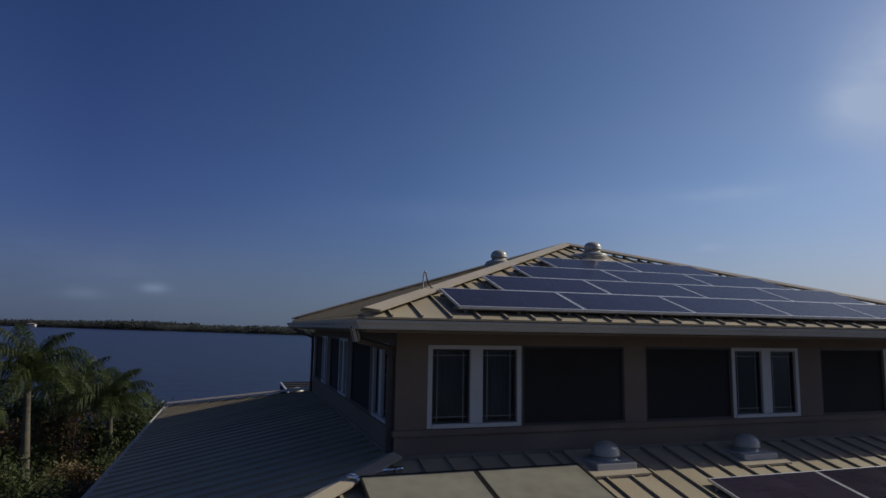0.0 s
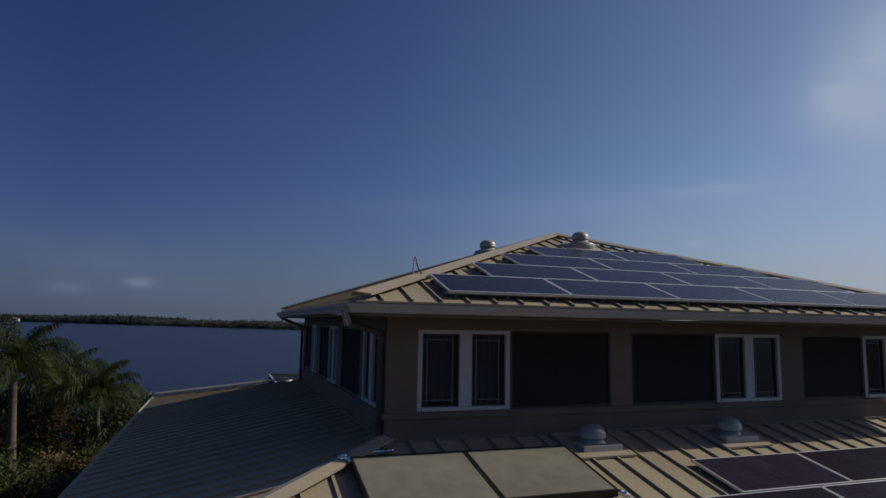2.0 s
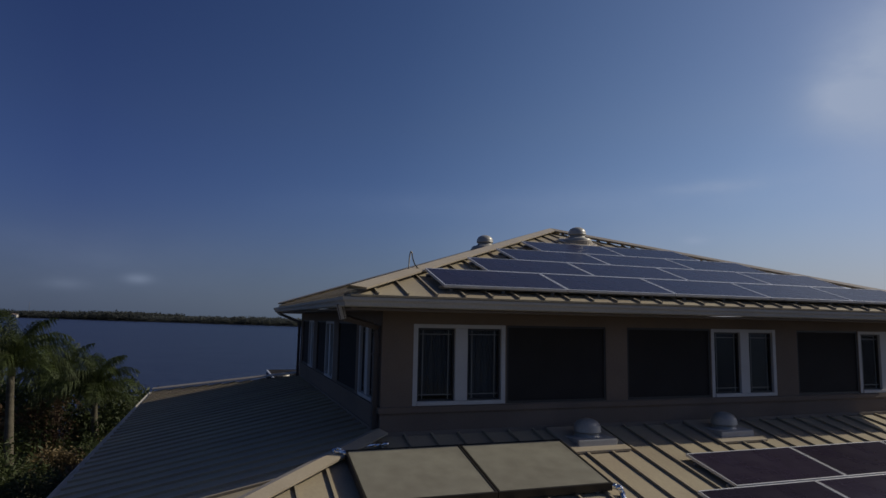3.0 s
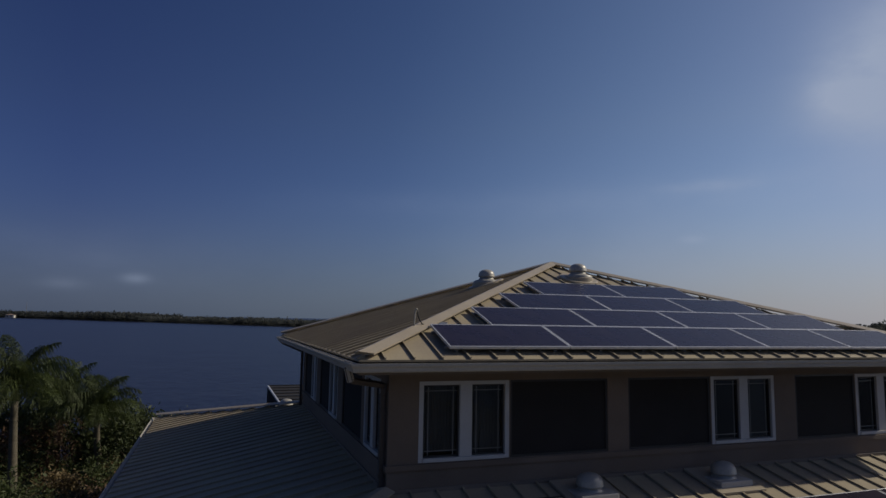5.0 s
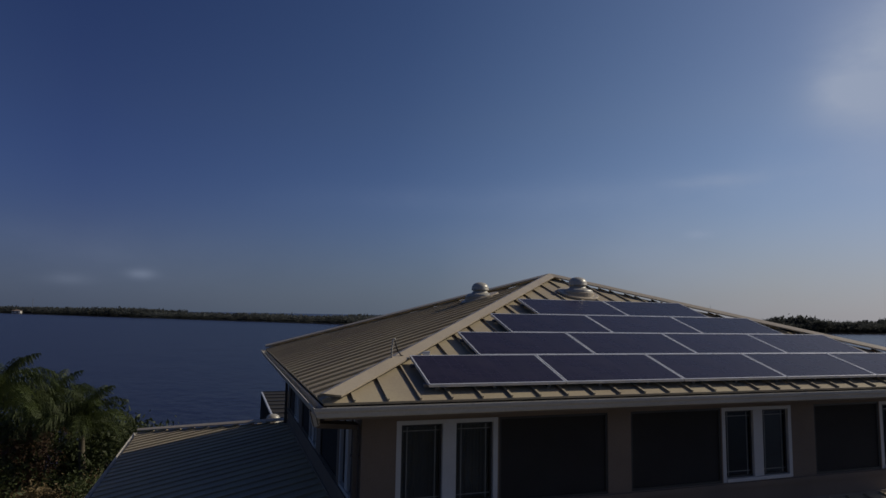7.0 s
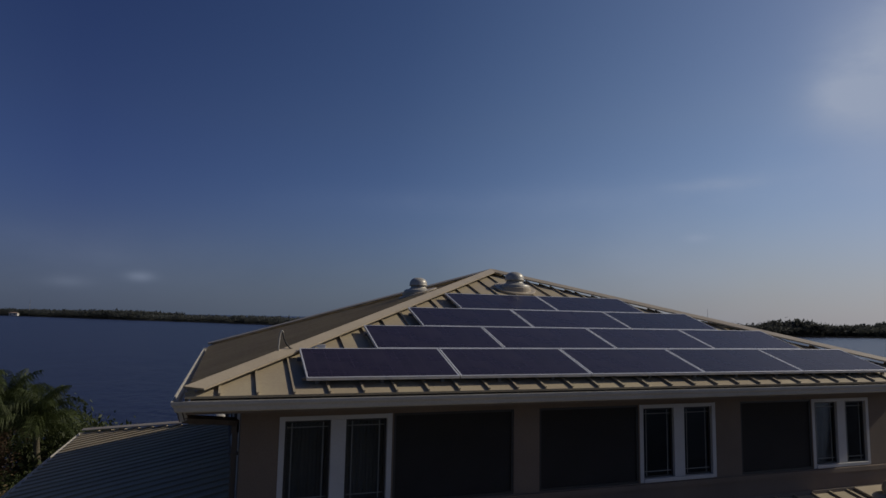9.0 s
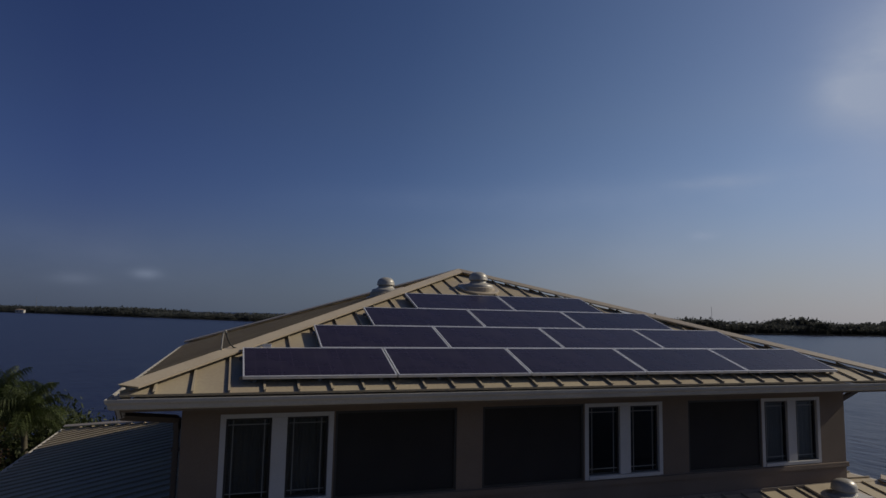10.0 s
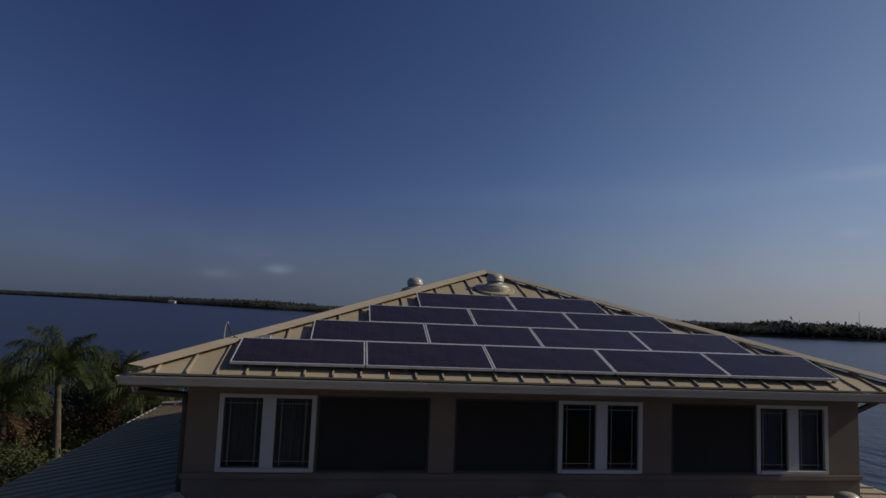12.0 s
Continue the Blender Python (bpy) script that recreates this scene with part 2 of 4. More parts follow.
STEEL = shader("galvanised_steel", (0.46, 0.44, 0.39), 0.42, 0.12, (0.34, 0.32, 0.28), 5, 40, rough_var=0.08, spec=0.4)
CHROME = shader("bright_fitting", (0.80, 0.80, 0.80), 0.16, 1.0, (0.7, 0.7, 0.7), 8, 60)
RAIL = shader("mounting_rail", (0.30, 0.30, 0.31), 0.5, 0.6, (0.2, 0.2, 0.2), 6, 60)
BLACK = shader("black_rubber", (0.02, 0.02, 0.02), 0.6, 0.0, (0.012, 0.012, 0.012), 6, 60)
ROOM = shader("room_plaster", (0.16, 0.19, 0.22), 0.9, 0.0, (0.12, 0.145, 0.17), 1, 20)


def glass_material(name, colour, rough=0.03):
    """A window pane: a dark gloss in which the room shows weakly."""
    m = bpy.data.materials.new(name)
    m.use_nodes = True
    n, l = m.node_tree.nodes, m.node_tree.links
    n.clear()
    out, mix = n.new("ShaderNodeOutputMaterial"), n.new("ShaderNodeMixShader")
    tr, gl, fr = n.new("ShaderNodeBsdfTransparent"), n.new("ShaderNodeBsdfGlossy"), n.new("ShaderNodeFresnel")
    tr.inputs[0].default_value = (*colour, 1)
    gl.inputs["Roughness"].default_value = rough
    fr.inputs["IOR"].default_value = 1.28
    l.new(fr.outputs[0], mix.inputs[0])
    l.new(tr.outputs[0], mix.inputs[1])
    l.new(gl.outputs[0], mix.inputs[2])
    l.new(mix.outputs[0], out.inputs[0])
    return m


GLASS = glass_material("window_glass", (0.66, 0.67, 0.67))


def cell_material():
    """Dark blue silicon under glass, with faint cell gaps and bus bars."""
    m = bpy.data.materials.new("solar_cells")
    m.use_nodes = True
    n, l = m.node_tree.nodes, m.node_tree.links
    b = n["Principled BSDF"]
    co = n.new("ShaderNodeTexCoord")
    brick = n.new("ShaderNodeTexBrick")
    brick.offset = 0.0
    brick.inputs["Scale"].default_value = 1.0
    brick.inputs["Brick Width"].default_value, brick.inputs["Row Height"].default_value = 0.1585, 0.1585
    brick.inputs["Mortar Size"].default_value = 0.0025
    brick.inputs["Color1"].default_value = (0.020, 0.015, 0.028, 1)
    brick.inputs["Color2"].default_value = (0.024, 0.018, 0.034, 1)
    brick.inputs["Mortar"].default_value = (0.045, 0.036, 0.058, 1)
    l.new(co.outputs["Object"], brick.inputs["Vector"])
    no = n.new("ShaderNodeTexNoise")
    no.inputs["Scale"].default_value, no.inputs["Detail"].default_value = 2.2, 6
    l.new(co.outputs["Object"], no.inputs["Vector"])
    info = n.new("ShaderNodeObjectInfo")
    hs = n.new("ShaderNodeHueSaturation")
    mr = n.new("ShaderNodeMapRange")
    mr.inputs["To Min"].default_value, mr.inputs["To Max"].default_value = 0.85, 1.2
    l.new(info.outputs["Random"], mr.inputs[0])
    l.new(mr.outputs[0], hs.inputs["Value"])
    dust = n.new("ShaderNodeMixRGB")
    dust.inputs["Color2"].default_value = (0.12, 0.11, 0.11, 1)
    dr = n.new("ShaderNodeMapRange")
    dr.inputs["From Min"].default_value, dr.inputs["From Max"].default_value = 0.45, 0.8
    dr.inputs["To Min"].default_value, dr.inputs["To Max"].default_value = 0.02, 0.11
    l.new(no.outputs[0], dr.inputs[0])
    l.new(dr.outputs[0], dust.inputs[0])
    l.new(brick.outputs[0], dust.inputs["Color1"])
    l.new(dust.outputs[0], hs.inputs["Color"])
    l.new(hs.outputs[0], b.inputs["Base Color"])
    rr = n.new("ShaderNodeMapRange")
    rr.inputs["To Min"].default_value, rr.inputs["To Max"].default_value = 0.22, 0.34
    l.new(no.outputs[0], rr.inputs[0])
    l.new(rr.outputs[0], b.inputs["Roughness"])
    b.inputs["IOR"].default_value = 1.23
    return m


CELLS = cell_material()

# ---------------------------------------------------------------- the plan
WX0, WX1, WY0, WY1 = 1.97, 13.46, 8.82, 18.55      # upper walls
EX0, EX1, EY0, EY1 = 1.34, 13.94, 8.03, 19.10      # upper eaves
APEX = Vector((7.66, 14.06, 8.725))
EZ = 6.735                                         # upper eaves, roof surface
LOW_Z, LOW_S = 4.77, 0.228                          # lower roof at the wall, and its slope
LX0, LX1, LY0, LY1 = -2.22, 17.20, 5.13, 22.74
SX1 = 14.30                                        # the lower roof's end beside the upper wall
LEZ = LOW_Z - LOW_S * (WY0 - LY0)
PITCH = 0.411
GROUND, WATER = 0.5, 0.0


# ---------------------------------------------------------------- roofs
def clip(poly, u, keep_right):
    out = []
    for a, b in zip(poly, poly[1:] + poly[:1]):
        ina, inb = (a[0] >= u) == keep_right, (b[0] >= u) == keep_right
        if ina:
            out.append(a)
        if ina != inb:
            k = (u - a[0]) / (b[0] - a[0])
            out.append((u, a[1] + k * (b[1] - a[1])))
    return out


def roof_face(parent, corners, phase=0.2, gap=None):
    """Standing-seam sheets over a flat face: each sheet with its raised seam is a piece of its own. corners: the eave's two ends first."""
    o = Vector(corners[0])
    ud = (Vector(corners[1]) - o).normalized()
    nrm = ud.cross(Vector(corners[2]) - o).normalized()
    vd = nrm.cross(ud)
    poly = [((Vector(c) - o).dot(ud), (Vector(c) - o).dot(vd)) for c in corners]
    umin, umax = min(p[0] for p in poly), max(p[0] for p in poly)
    u = umin - PITCH * phase
    while u < umax:
        strip = clip(clip(poly, u, True), u + PITCH, False)
        if len(strip) >= 3:
            bm = bmesh.new()
            top = [bm.verts.new(o + ud * a + vd * b) for a, b in strip]
            low = [bm.verts.new(o + ud * a + vd * b - nrm * 0.03) for a, b in strip]
            bm.faces.new(top)
            for k in range(len(top)):
                j = (k + 1) % len(top)
                bm.faces.new((top[j], top[k], low[k], low[j]))
            edge = [p for p in strip if abs(p[0] - (u + PITCH)) < 1e-5]
            if len(edge) == 2 and abs(edge[0][1] - edge[1][1]) > 0.1:
                v0, v1 = sorted(p[1] for p in edge)
                for (h0, h1, w) in ((0.0, 0.030, 0.008), (0.024, 0.034, 0.014)):
                    vs = []
                    for uu in (-w, w):
                        for vv in (v0, v1):
                            for hh in (h0, h1):
                                vs.append(bm.verts.new(o + ud * (u + PITCH + uu) + vd * vv + nrm * hh))
                    for q in ((0, 1, 3, 2), (4, 6, 7, 5), (0, 4, 5, 1), (2, 3, 7, 6), (1, 5, 7, 3)):
                        bm.faces.new([vs[i] for i in q])
            part("roof_panel", bm, ROOF, parent)
        u += PITCH


def hip_cap(parent, a, b, na, nb, width=0.14):
    """A folded sheet along a hip, lying just over the seams of both faces."""
    a, b, na, nb = Vector(a), Vector(b), Vector(na).normalized(), Vector(nb).normalized()
    run = (b - a).normalized()
    up = (na + nb).normalized()
    sa, sb = run.cross(na).normalized(), run.cross(nb).normalized()
    if sa.dot(nb) > 0:
        sa = -sa
    if sb.dot(na) > 0:
        sb = -sb
    sa, sb = (v if v.z < 0 else v for v in (sa, sb))
    bm = bmesh.new()
    prof = [(-1, 0.070), (-1, 0.094), (0, 0.120), (1, 0.094), (1, 0.070)]
    ends = []
    for p in (a, b):
        ring = []
        for s, h in prof:
            if s == 0:
                ring.append(bm.verts.new(p + up * h))
            else:
                d, nn = (sa, na) if s < 0 else (sb, nb)
                cut = run * (-d.z * width / run.z) if p is a else Vector()      # trimmed along the eave
                ring.append(bm.verts.new(p + d * width + cut + nn * h))
        ends.append(ring)
    for k in range(4):
        bm.faces.new((ends[0][k], ends[0][k + 1], ends[1][k + 1], ends[1][k]))
    bm.faces.new(ends[0])
    bm.faces.new(ends[1][::-1])
    bmesh.ops.recalc_face_normals(bm, faces=bm.faces)
    part("hip_cap", bm, CAP, parent, "folded cream metal hip cap")


GUTTER_PROFILE = [(0.0, -0.0422), (0.0, -0.1574), (0.07, -0.1574), (0.09, -0.143), (0.1, -0.0998), (0.125, -0.071), (0.13, -0.035), (0.118, -0.035), (0.113, -0.0674), (0.09, -0.0962), (0.08, -0.1394), (0.065, -0.1488), (0.012, -0.1488), (0.012, -0.0422)]


def gutters(parent, x0, x1, y0, y1, z, profile=GUTTER_PROFILE):
    for a, b, s in (((x0, y0, z), (x1, y0, z), (0, -1, 0)), ((x1, y0, z), (x1, y1, z), (1, 0, 0)), ((x1, y1, z), (x0, y1, z), (0, 1, 0)), ((x0, y1, z), (x0, y0, z), (-1, 0, 0))):
        part("gutter", sweep(profile, a, b, s, 1.0, 1.0), GUTTER, parent, "cream painted metal gutter")


house = thing("house", "beige stucco house with cream metal roofs and dark screened windows", "house")
upper_roof = part("upper_roof", boxed(EX0 + 0.02, EX1 - 0.02, EY0 + 0.02, EY1 - 0.02, EZ - 0.20, EZ - 0.17), SOFFIT, house, "cream standing-seam metal hip roof")
lower_roof = part("lower_roof", boxed(LX0 + 0.02, SX1, LY0 + 0.02, LY1 - 0.02, LEZ - 0.20, LEZ - 0.17), SOFFIT, house, "low-pitched cream standing-seam metal skirt roof")

C = [(EX0, EY0, EZ), (EX1, EY0, EZ), (EX1, EY1, EZ), (EX0, EY1, EZ)]
LC = [(LX0, LY0, LEZ), (LX1, LY0, LEZ), (SX1, LY1, LEZ), (LX0, LY1, LEZ)]
WC = [(WX0, WY0, LOW_Z), (SX1, WY0, LOW_Z), (SX1, WY1, LOW_Z), (WX0, WY1, LOW_Z)]
for k in range(4):
    roof_face(upper_roof, [C[k], C[(k + 1) % 4], tuple(APEX)], (0.125, 0.3, 0.3, 0.3)[k])
for k in (0, 2, 3):
    j = (k + 1) % 4
    roof_face(lower_roof, [LC[k], LC[j], WC[j], WC[k]], 0.94)
roof_face(lower_roof, [(SX1, WY0, LOW_Z - 0.001), (SX1, WY1, LOW_Z - 0.001), (WX1 - 0.02, WY1, LOW_Z + 0.02), (WX1 - 0.02, WY0, LOW_Z + 0.02)], 0.5)


def face_normal(a, b, c):
    n = (Vector(b) - Vector(a)).cross(Vector(c) - Vector(a)).normalized()
    return n if n.z > 0 else -n


for k in range(4):
    j, i = (k + 1) % 4, (k - 1) % 4
    hip_cap(upper_roof, C[k], APEX, face_normal(C[k], C[j], APEX), face_normal(C[i], C[k], APEX))
for k in (0, 3):
    j, i = (k + 1) % 4, (k - 1) % 4
    hip_cap(lower_roof, LC[k], WC[k], face_normal(LC[k], LC[j], WC[k]), face_normal(LC[i], LC[k], WC[k]))
edge = (Vector(WC[1]) - Vector(LC[1])).normalized()
side = Vector((edge.y, -edge.x, 0)).normalized()
hip_cap(lower_roof, LC[1], WC[1], face_normal(LC[0], LC[1], WC[1]), face_normal(LC[1], WC[1], Vector(LC[1]) + side - Vector((0, 0, 0.6))))
gutters(upper_roof, EX0, EX1, EY0, EY1, EZ - 0.005)
for a, b, d, ma, mb in (((LX0, LY0, LEZ), (LX1, LY0, LEZ), (0, -1, 0), 1, 0), ((SX1, LY1, LEZ), (LX0, LY1, LEZ), (0, 1, 0), 0, 1), ((LX0, LY1, LEZ), (LX0, LY0, LEZ), (-1, 0, 0), 1, 1)):
    part("gutter", sweep(GUTTER_PROFILE, a, b, d, ma, mb), GUTTER, lower_roof, "cream painted metal gutter")
# rake boards close the lower roof's end
bm = bmesh.new()
for a, b in ((LC[1], WC[1]), (WC[1], WC[2]), (WC[2], LC[2])):
    a, b = Vector(a), Vector(b)
    w = Vector(((b - a).y, -(b - a).x, 0)).normalized() * 0.03
    vs = [bm.verts.new(p + q + Vector((0, 0, z))) for p in (a, b) for q in (-w, w) for z in (-0.20, 0.0)]
    for q in ((0, 1, 3, 2), (4, 6, 7, 5), (0, 4, 5, 1), (2, 3, 7, 6), (0, 2, 6, 4), (1, 5, 7, 3)):
        bm.faces.new([vs[i] for i in q])
part("rake_board", bm, GUTTER, lower_roof)


# ---------------------------------------------------------------- walls
def wall(name, a, b, thick, z0, z1, holes, mat, parent):
    """A wall from a to b with openings (u0, u1, z0, z1) cut through it; thick goes to the left of a to b."""
    a, b = Vector(a), Vector(b)
    run = (b - a).normalized()
    side = Vector((-run.y, run.x, 0))
    us = sorted({0.0, (b - a).length, *[h[0] for h in holes], *[h[1] for h in holes]})
    zs = sorted({z0, z1, *[h[2] for h in holes], *[h[3] for h in holes]})
    bm = bmesh.new()
    solid = {}
    for i in range(len(us) - 1):
        for j in range(len(zs) - 1):
            um, zm = (us[i] + us[i + 1]) / 2, (zs[j] + zs[j + 1]) / 2
            solid[i, j] = not any(h[0] < um < h[1] and h[2] < zm < h[3] for h in holes)
    cache = {}

    def v(i, j, k):
        if (i, j, k) not in cache:
            p = a + run * us[i] + side * (thick * k)
            cache[i, j, k] = bm.verts.new((p.x, p.y, zs[j]))
        return cache[i, j, k]

    for (i, j), s in solid.items():
        if not s:
            continue
        bm.faces.new((v(i, j, 0), v(i + 1, j, 0), v(i + 1, j + 1, 0), v(i, j + 1, 0)))
        bm.faces.new((v(i, j, 1), v(i, j + 1, 1), v(i + 1, j + 1, 1), v(i + 1, j, 1)))
        for di, dj, q in ((-1, 0, ((i, j), (i, j + 1))), (1, 0, ((i + 1, j + 1), (i + 1, j))), (0, -1, ((i + 1, j), (i, j))), (0, 1, ((i, j + 1), (i + 1, j + 1)))):
            if not solid.get((i + di, j + dj), False):
                (p, r) = q
                bm.faces.new((v(*p, 0), v(*r, 0), v(*r, 1), v(*p, 1)))
    bmesh.ops.recalc_face_normals(bm, faces=bm.faces)
    return part(name, bm, mat, parent)


def window(parent, m, w, h, blinds=()):
    """A pair of white casements in one frame; m places its lower corner, x along the wall, y into it; blinds: how far down each pane's is drawn."""
    win = thing("window", "", "")
    win.parent = parent
    win.matrix_local = m
    f, d = 0.072, 0.10
    mid = w * 0.51
    for name, a in (("frame_jamb", (0, f, -0.03, d, 0, h)), ("frame_jamb", (w - f, w, -0.03, d, 0, h)), ("frame_head", (f, w - f, -0.03, d, h - f * 0.8, h)), ("mullion", (mid - 0.10, mid + 0.10, -0.028, d, f * 0.8, h - f * 0.8)), ("frame_sill", (f, w - f, -0.045, d, 0, f * 0.8))):
        part(name, boxed(*a, bevel=0.006), WHITE, win)
    for x0, x1 in ((f, mid - 0.10), (mid + 0.10, w - f)):
        s = 0.028
        z0, z1 = f * 0.8, h - f * 0.8
        bm = bmesh.new()
        for a in ((x0, x0 + s, 0.02, 0.06, z0, z1), (x1 - s, x1, 0.02, 0.06, z0, z1), (x0 + s, x1 - s, 0.02, 0.06, z0, z0 + s), (x0 + s, x1 - s, 0.02, 0.06, z1 - s, z1)):
            box(bm, *a)
        part("sash", bm, SASH, win, "dark sash")
        part("pane", boxed(x0 + s, x1 - s, 0.036, 0.042, z0 + s, z1 - s), GLASS, win, "dark reflecting glass")
        bm = bmesh.new()
        i = 0.085
        for a in ((x0 + i, x0 + i + 0.012, 0.030, 0.035, z0 + s, z1 - s), (x1 - i - 0.012, x1 - i, 0.030, 0.035, z0 + s, z1 - s), (x0 + s, x1 - s, 0.0305, 0.0345, z0 + i, z0 + i + 0.012), (x0 + s, x1 - s, 0.0305, 0.0345, z1 - i - 0.012, z1 - i)):
            box(bm, *a)
        part("glazing_grid", bm, BARS, win, "thin grey glazing bars")
    for k, drop in enumerate(blinds):
        x0, x1 = ((f, mid - 0.10), (mid + 0.10, w - f))[k]
        if not drop:
            continue
        top, bm = h - 0.06, bmesh.new()
        steps = 26
        rows = [[bm.verts.new((x0 - 0.04 + (x1 - x0 + 0.08) * i / steps, 0.135 + 0.012 * (i % 2) + 0.004 * math.sin(i * 1.7), z)) for i in range(steps + 1)] for z in (top, top - (top - 0.06) * drop)]
        for i in range(steps):
            bm.faces.new((rows[0][i], rows[0][i + 1], rows[1][i + 1], rows[1][i]))
        part("blind", bm, BLIND, win, "pale grey vertical blind behind the glass")
    return win


def screen(parent, m, w, h):
    """A dark woven sun screen stretched in a slim dark frame."""
    sc = thing("sun_screen", "", "")
    sc.parent = parent
    sc.matrix_local = m
    bm = bmesh.new()
    for a in ((0, 0.035, -0.02, 0.05, 0, h), (w - 0.035, w, -0.02, 0.05, 0, h), (0.035, w - 0.035, -0.02, 0.05, 0, 0.035), (0.035, w - 0.035, -0.02, 0.05, h - 0.035, h)):
        box(bm, *a)
    part("screen_frame", bm, SASH, sc, "slim dark screen frame")
    part("screen_cloth", boxed(0.035, w - 0.035, 0.0, 0.006, 0.035, h - 0.035), SCREEN, sc, "black woven screen cloth")


BLIND = shader("blind_cloth", (0.38, 0.38, 0.39), 0.9, 0.0, (0.28, 0.28, 0.29), 2, 40)
SASH = shader("dark_sash", (0.035, 0.032, 0.030), 0.5, 0.0, (0.025, 0.023, 0.022), 4, 40)
BARS = shader("glazing_bar", (0.22, 0.23, 0.23), 0.5, 0.0, (0.17, 0.17, 0.17), 4, 40)

WT = EZ - 0.19
ZB, ZT = 5.18, 6.36
FRONT = [("w", 2.44, 3.92), ("s", 3.94, 5.73), ("s", 6.14, 7.87), ("w", 7.89, 9.37), ("s", 9.89, 11.46), ("w", 11.48, 12.86)]
LEFT = [("w", 9.30, 10.42), ("s", 10.64, 12.4), ("w", 12.95, 14.0), ("s", 14.02, 15.3), ("w", 15.9, 16.8), ("s", 16.82, 18.1)]
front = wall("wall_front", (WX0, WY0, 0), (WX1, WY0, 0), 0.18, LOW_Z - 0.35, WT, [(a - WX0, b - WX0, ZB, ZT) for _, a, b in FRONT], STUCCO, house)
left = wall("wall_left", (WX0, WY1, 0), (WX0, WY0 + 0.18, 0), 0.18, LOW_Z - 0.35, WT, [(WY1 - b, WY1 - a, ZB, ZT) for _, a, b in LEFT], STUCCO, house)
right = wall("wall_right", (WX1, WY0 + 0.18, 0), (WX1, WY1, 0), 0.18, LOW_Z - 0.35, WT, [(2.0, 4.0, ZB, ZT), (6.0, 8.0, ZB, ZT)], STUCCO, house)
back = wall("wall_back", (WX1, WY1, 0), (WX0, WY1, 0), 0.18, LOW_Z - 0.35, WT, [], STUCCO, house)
DRAWN = {2.44: (0.95, 1.0), 7.89: (0, 0), 11.48: (1.0, 1.0)}
for k, a, b in FRONT:
    at = pose(a, WY0 + 0.03, ZB)
    window(house, at, b - a, ZT - ZB, DRAWN[a]) if k == "w" else screen(house, at, b - a, ZT - ZB)
for k, a, b in LEFT:
    (window if k == "w" else screen)(house, pose(WX0 + 0.03, b, ZB, 0, 0, -90), b - a, ZT - ZB)
# added on the unseen right wall, to keep sun out of the room
for y in (11.0, 15.0):
    screen(house, pose(WX1 - 0.03, y, ZB, 0, 0, 90), 2.0, ZT - ZB)
# a sill band and a metal apron run round the foot of the upper walls
# the cream apron takes the soffit brown: shade at the wall foot put into colour
for name, z0, z1, d, mat, label in (("sill_band", 5.085, 5.168, 0.035, STUCCO, "projecting stucco sill band"), ("apron_flashing", LOW_Z - 0.01, LOW_Z + 0.055, 0.022, SOFFIT, "cream metal apron flashing coloured dark brown for the shade at the wall foot")):
    part(name, boxed(WX0 - d, WX1 + d, WY0 - d, WY0 - 0.002, z0, z1, bevel=0.006), mat, front, label)
    part(name, boxed(WX0 - d, WX0 - 0.002, WY0 + 0.002, WY1 + d, z0, z1, bevel=0.006), mat, left, label)
    part(name, boxed(WX1 + 0.002, WX1 + d, WY0 + 0.002, WY1 + d, z0, z1, bevel=0.006), mat, right, label)
part("floor_slab", boxed(WX0 + 0.2, WX1 - 0.2, WY0 + 0.2, WY1 - 0.2, LOW_Z - 0.3, LOW_Z - 0.2), ROOM, house)
part("partition", boxed(WX0 + 0.2, WX1 - 0.2, 12.3, 12.4, LOW_Z - 0.2, WT), ROOM, house)
bm = bmesh.new()
for a in ((-1.2, 13.9, 5.7, 5.9), (-1.2, 13.9, 21.4, 21.6), (-1.2, -1.0, 5.9, 21.4), (13.7, 13.9, 5.9, 21.4)):
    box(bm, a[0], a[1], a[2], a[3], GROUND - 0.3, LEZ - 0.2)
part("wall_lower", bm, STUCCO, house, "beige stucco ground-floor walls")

# ---------------------------------------------------------------- ground and water
SAND = shader("ground", (0.105, 0.088, 0.055), 0.95, 0.0, (0.035, 0.042, 0.018), 0.35, 3.0, 0.6, 12)


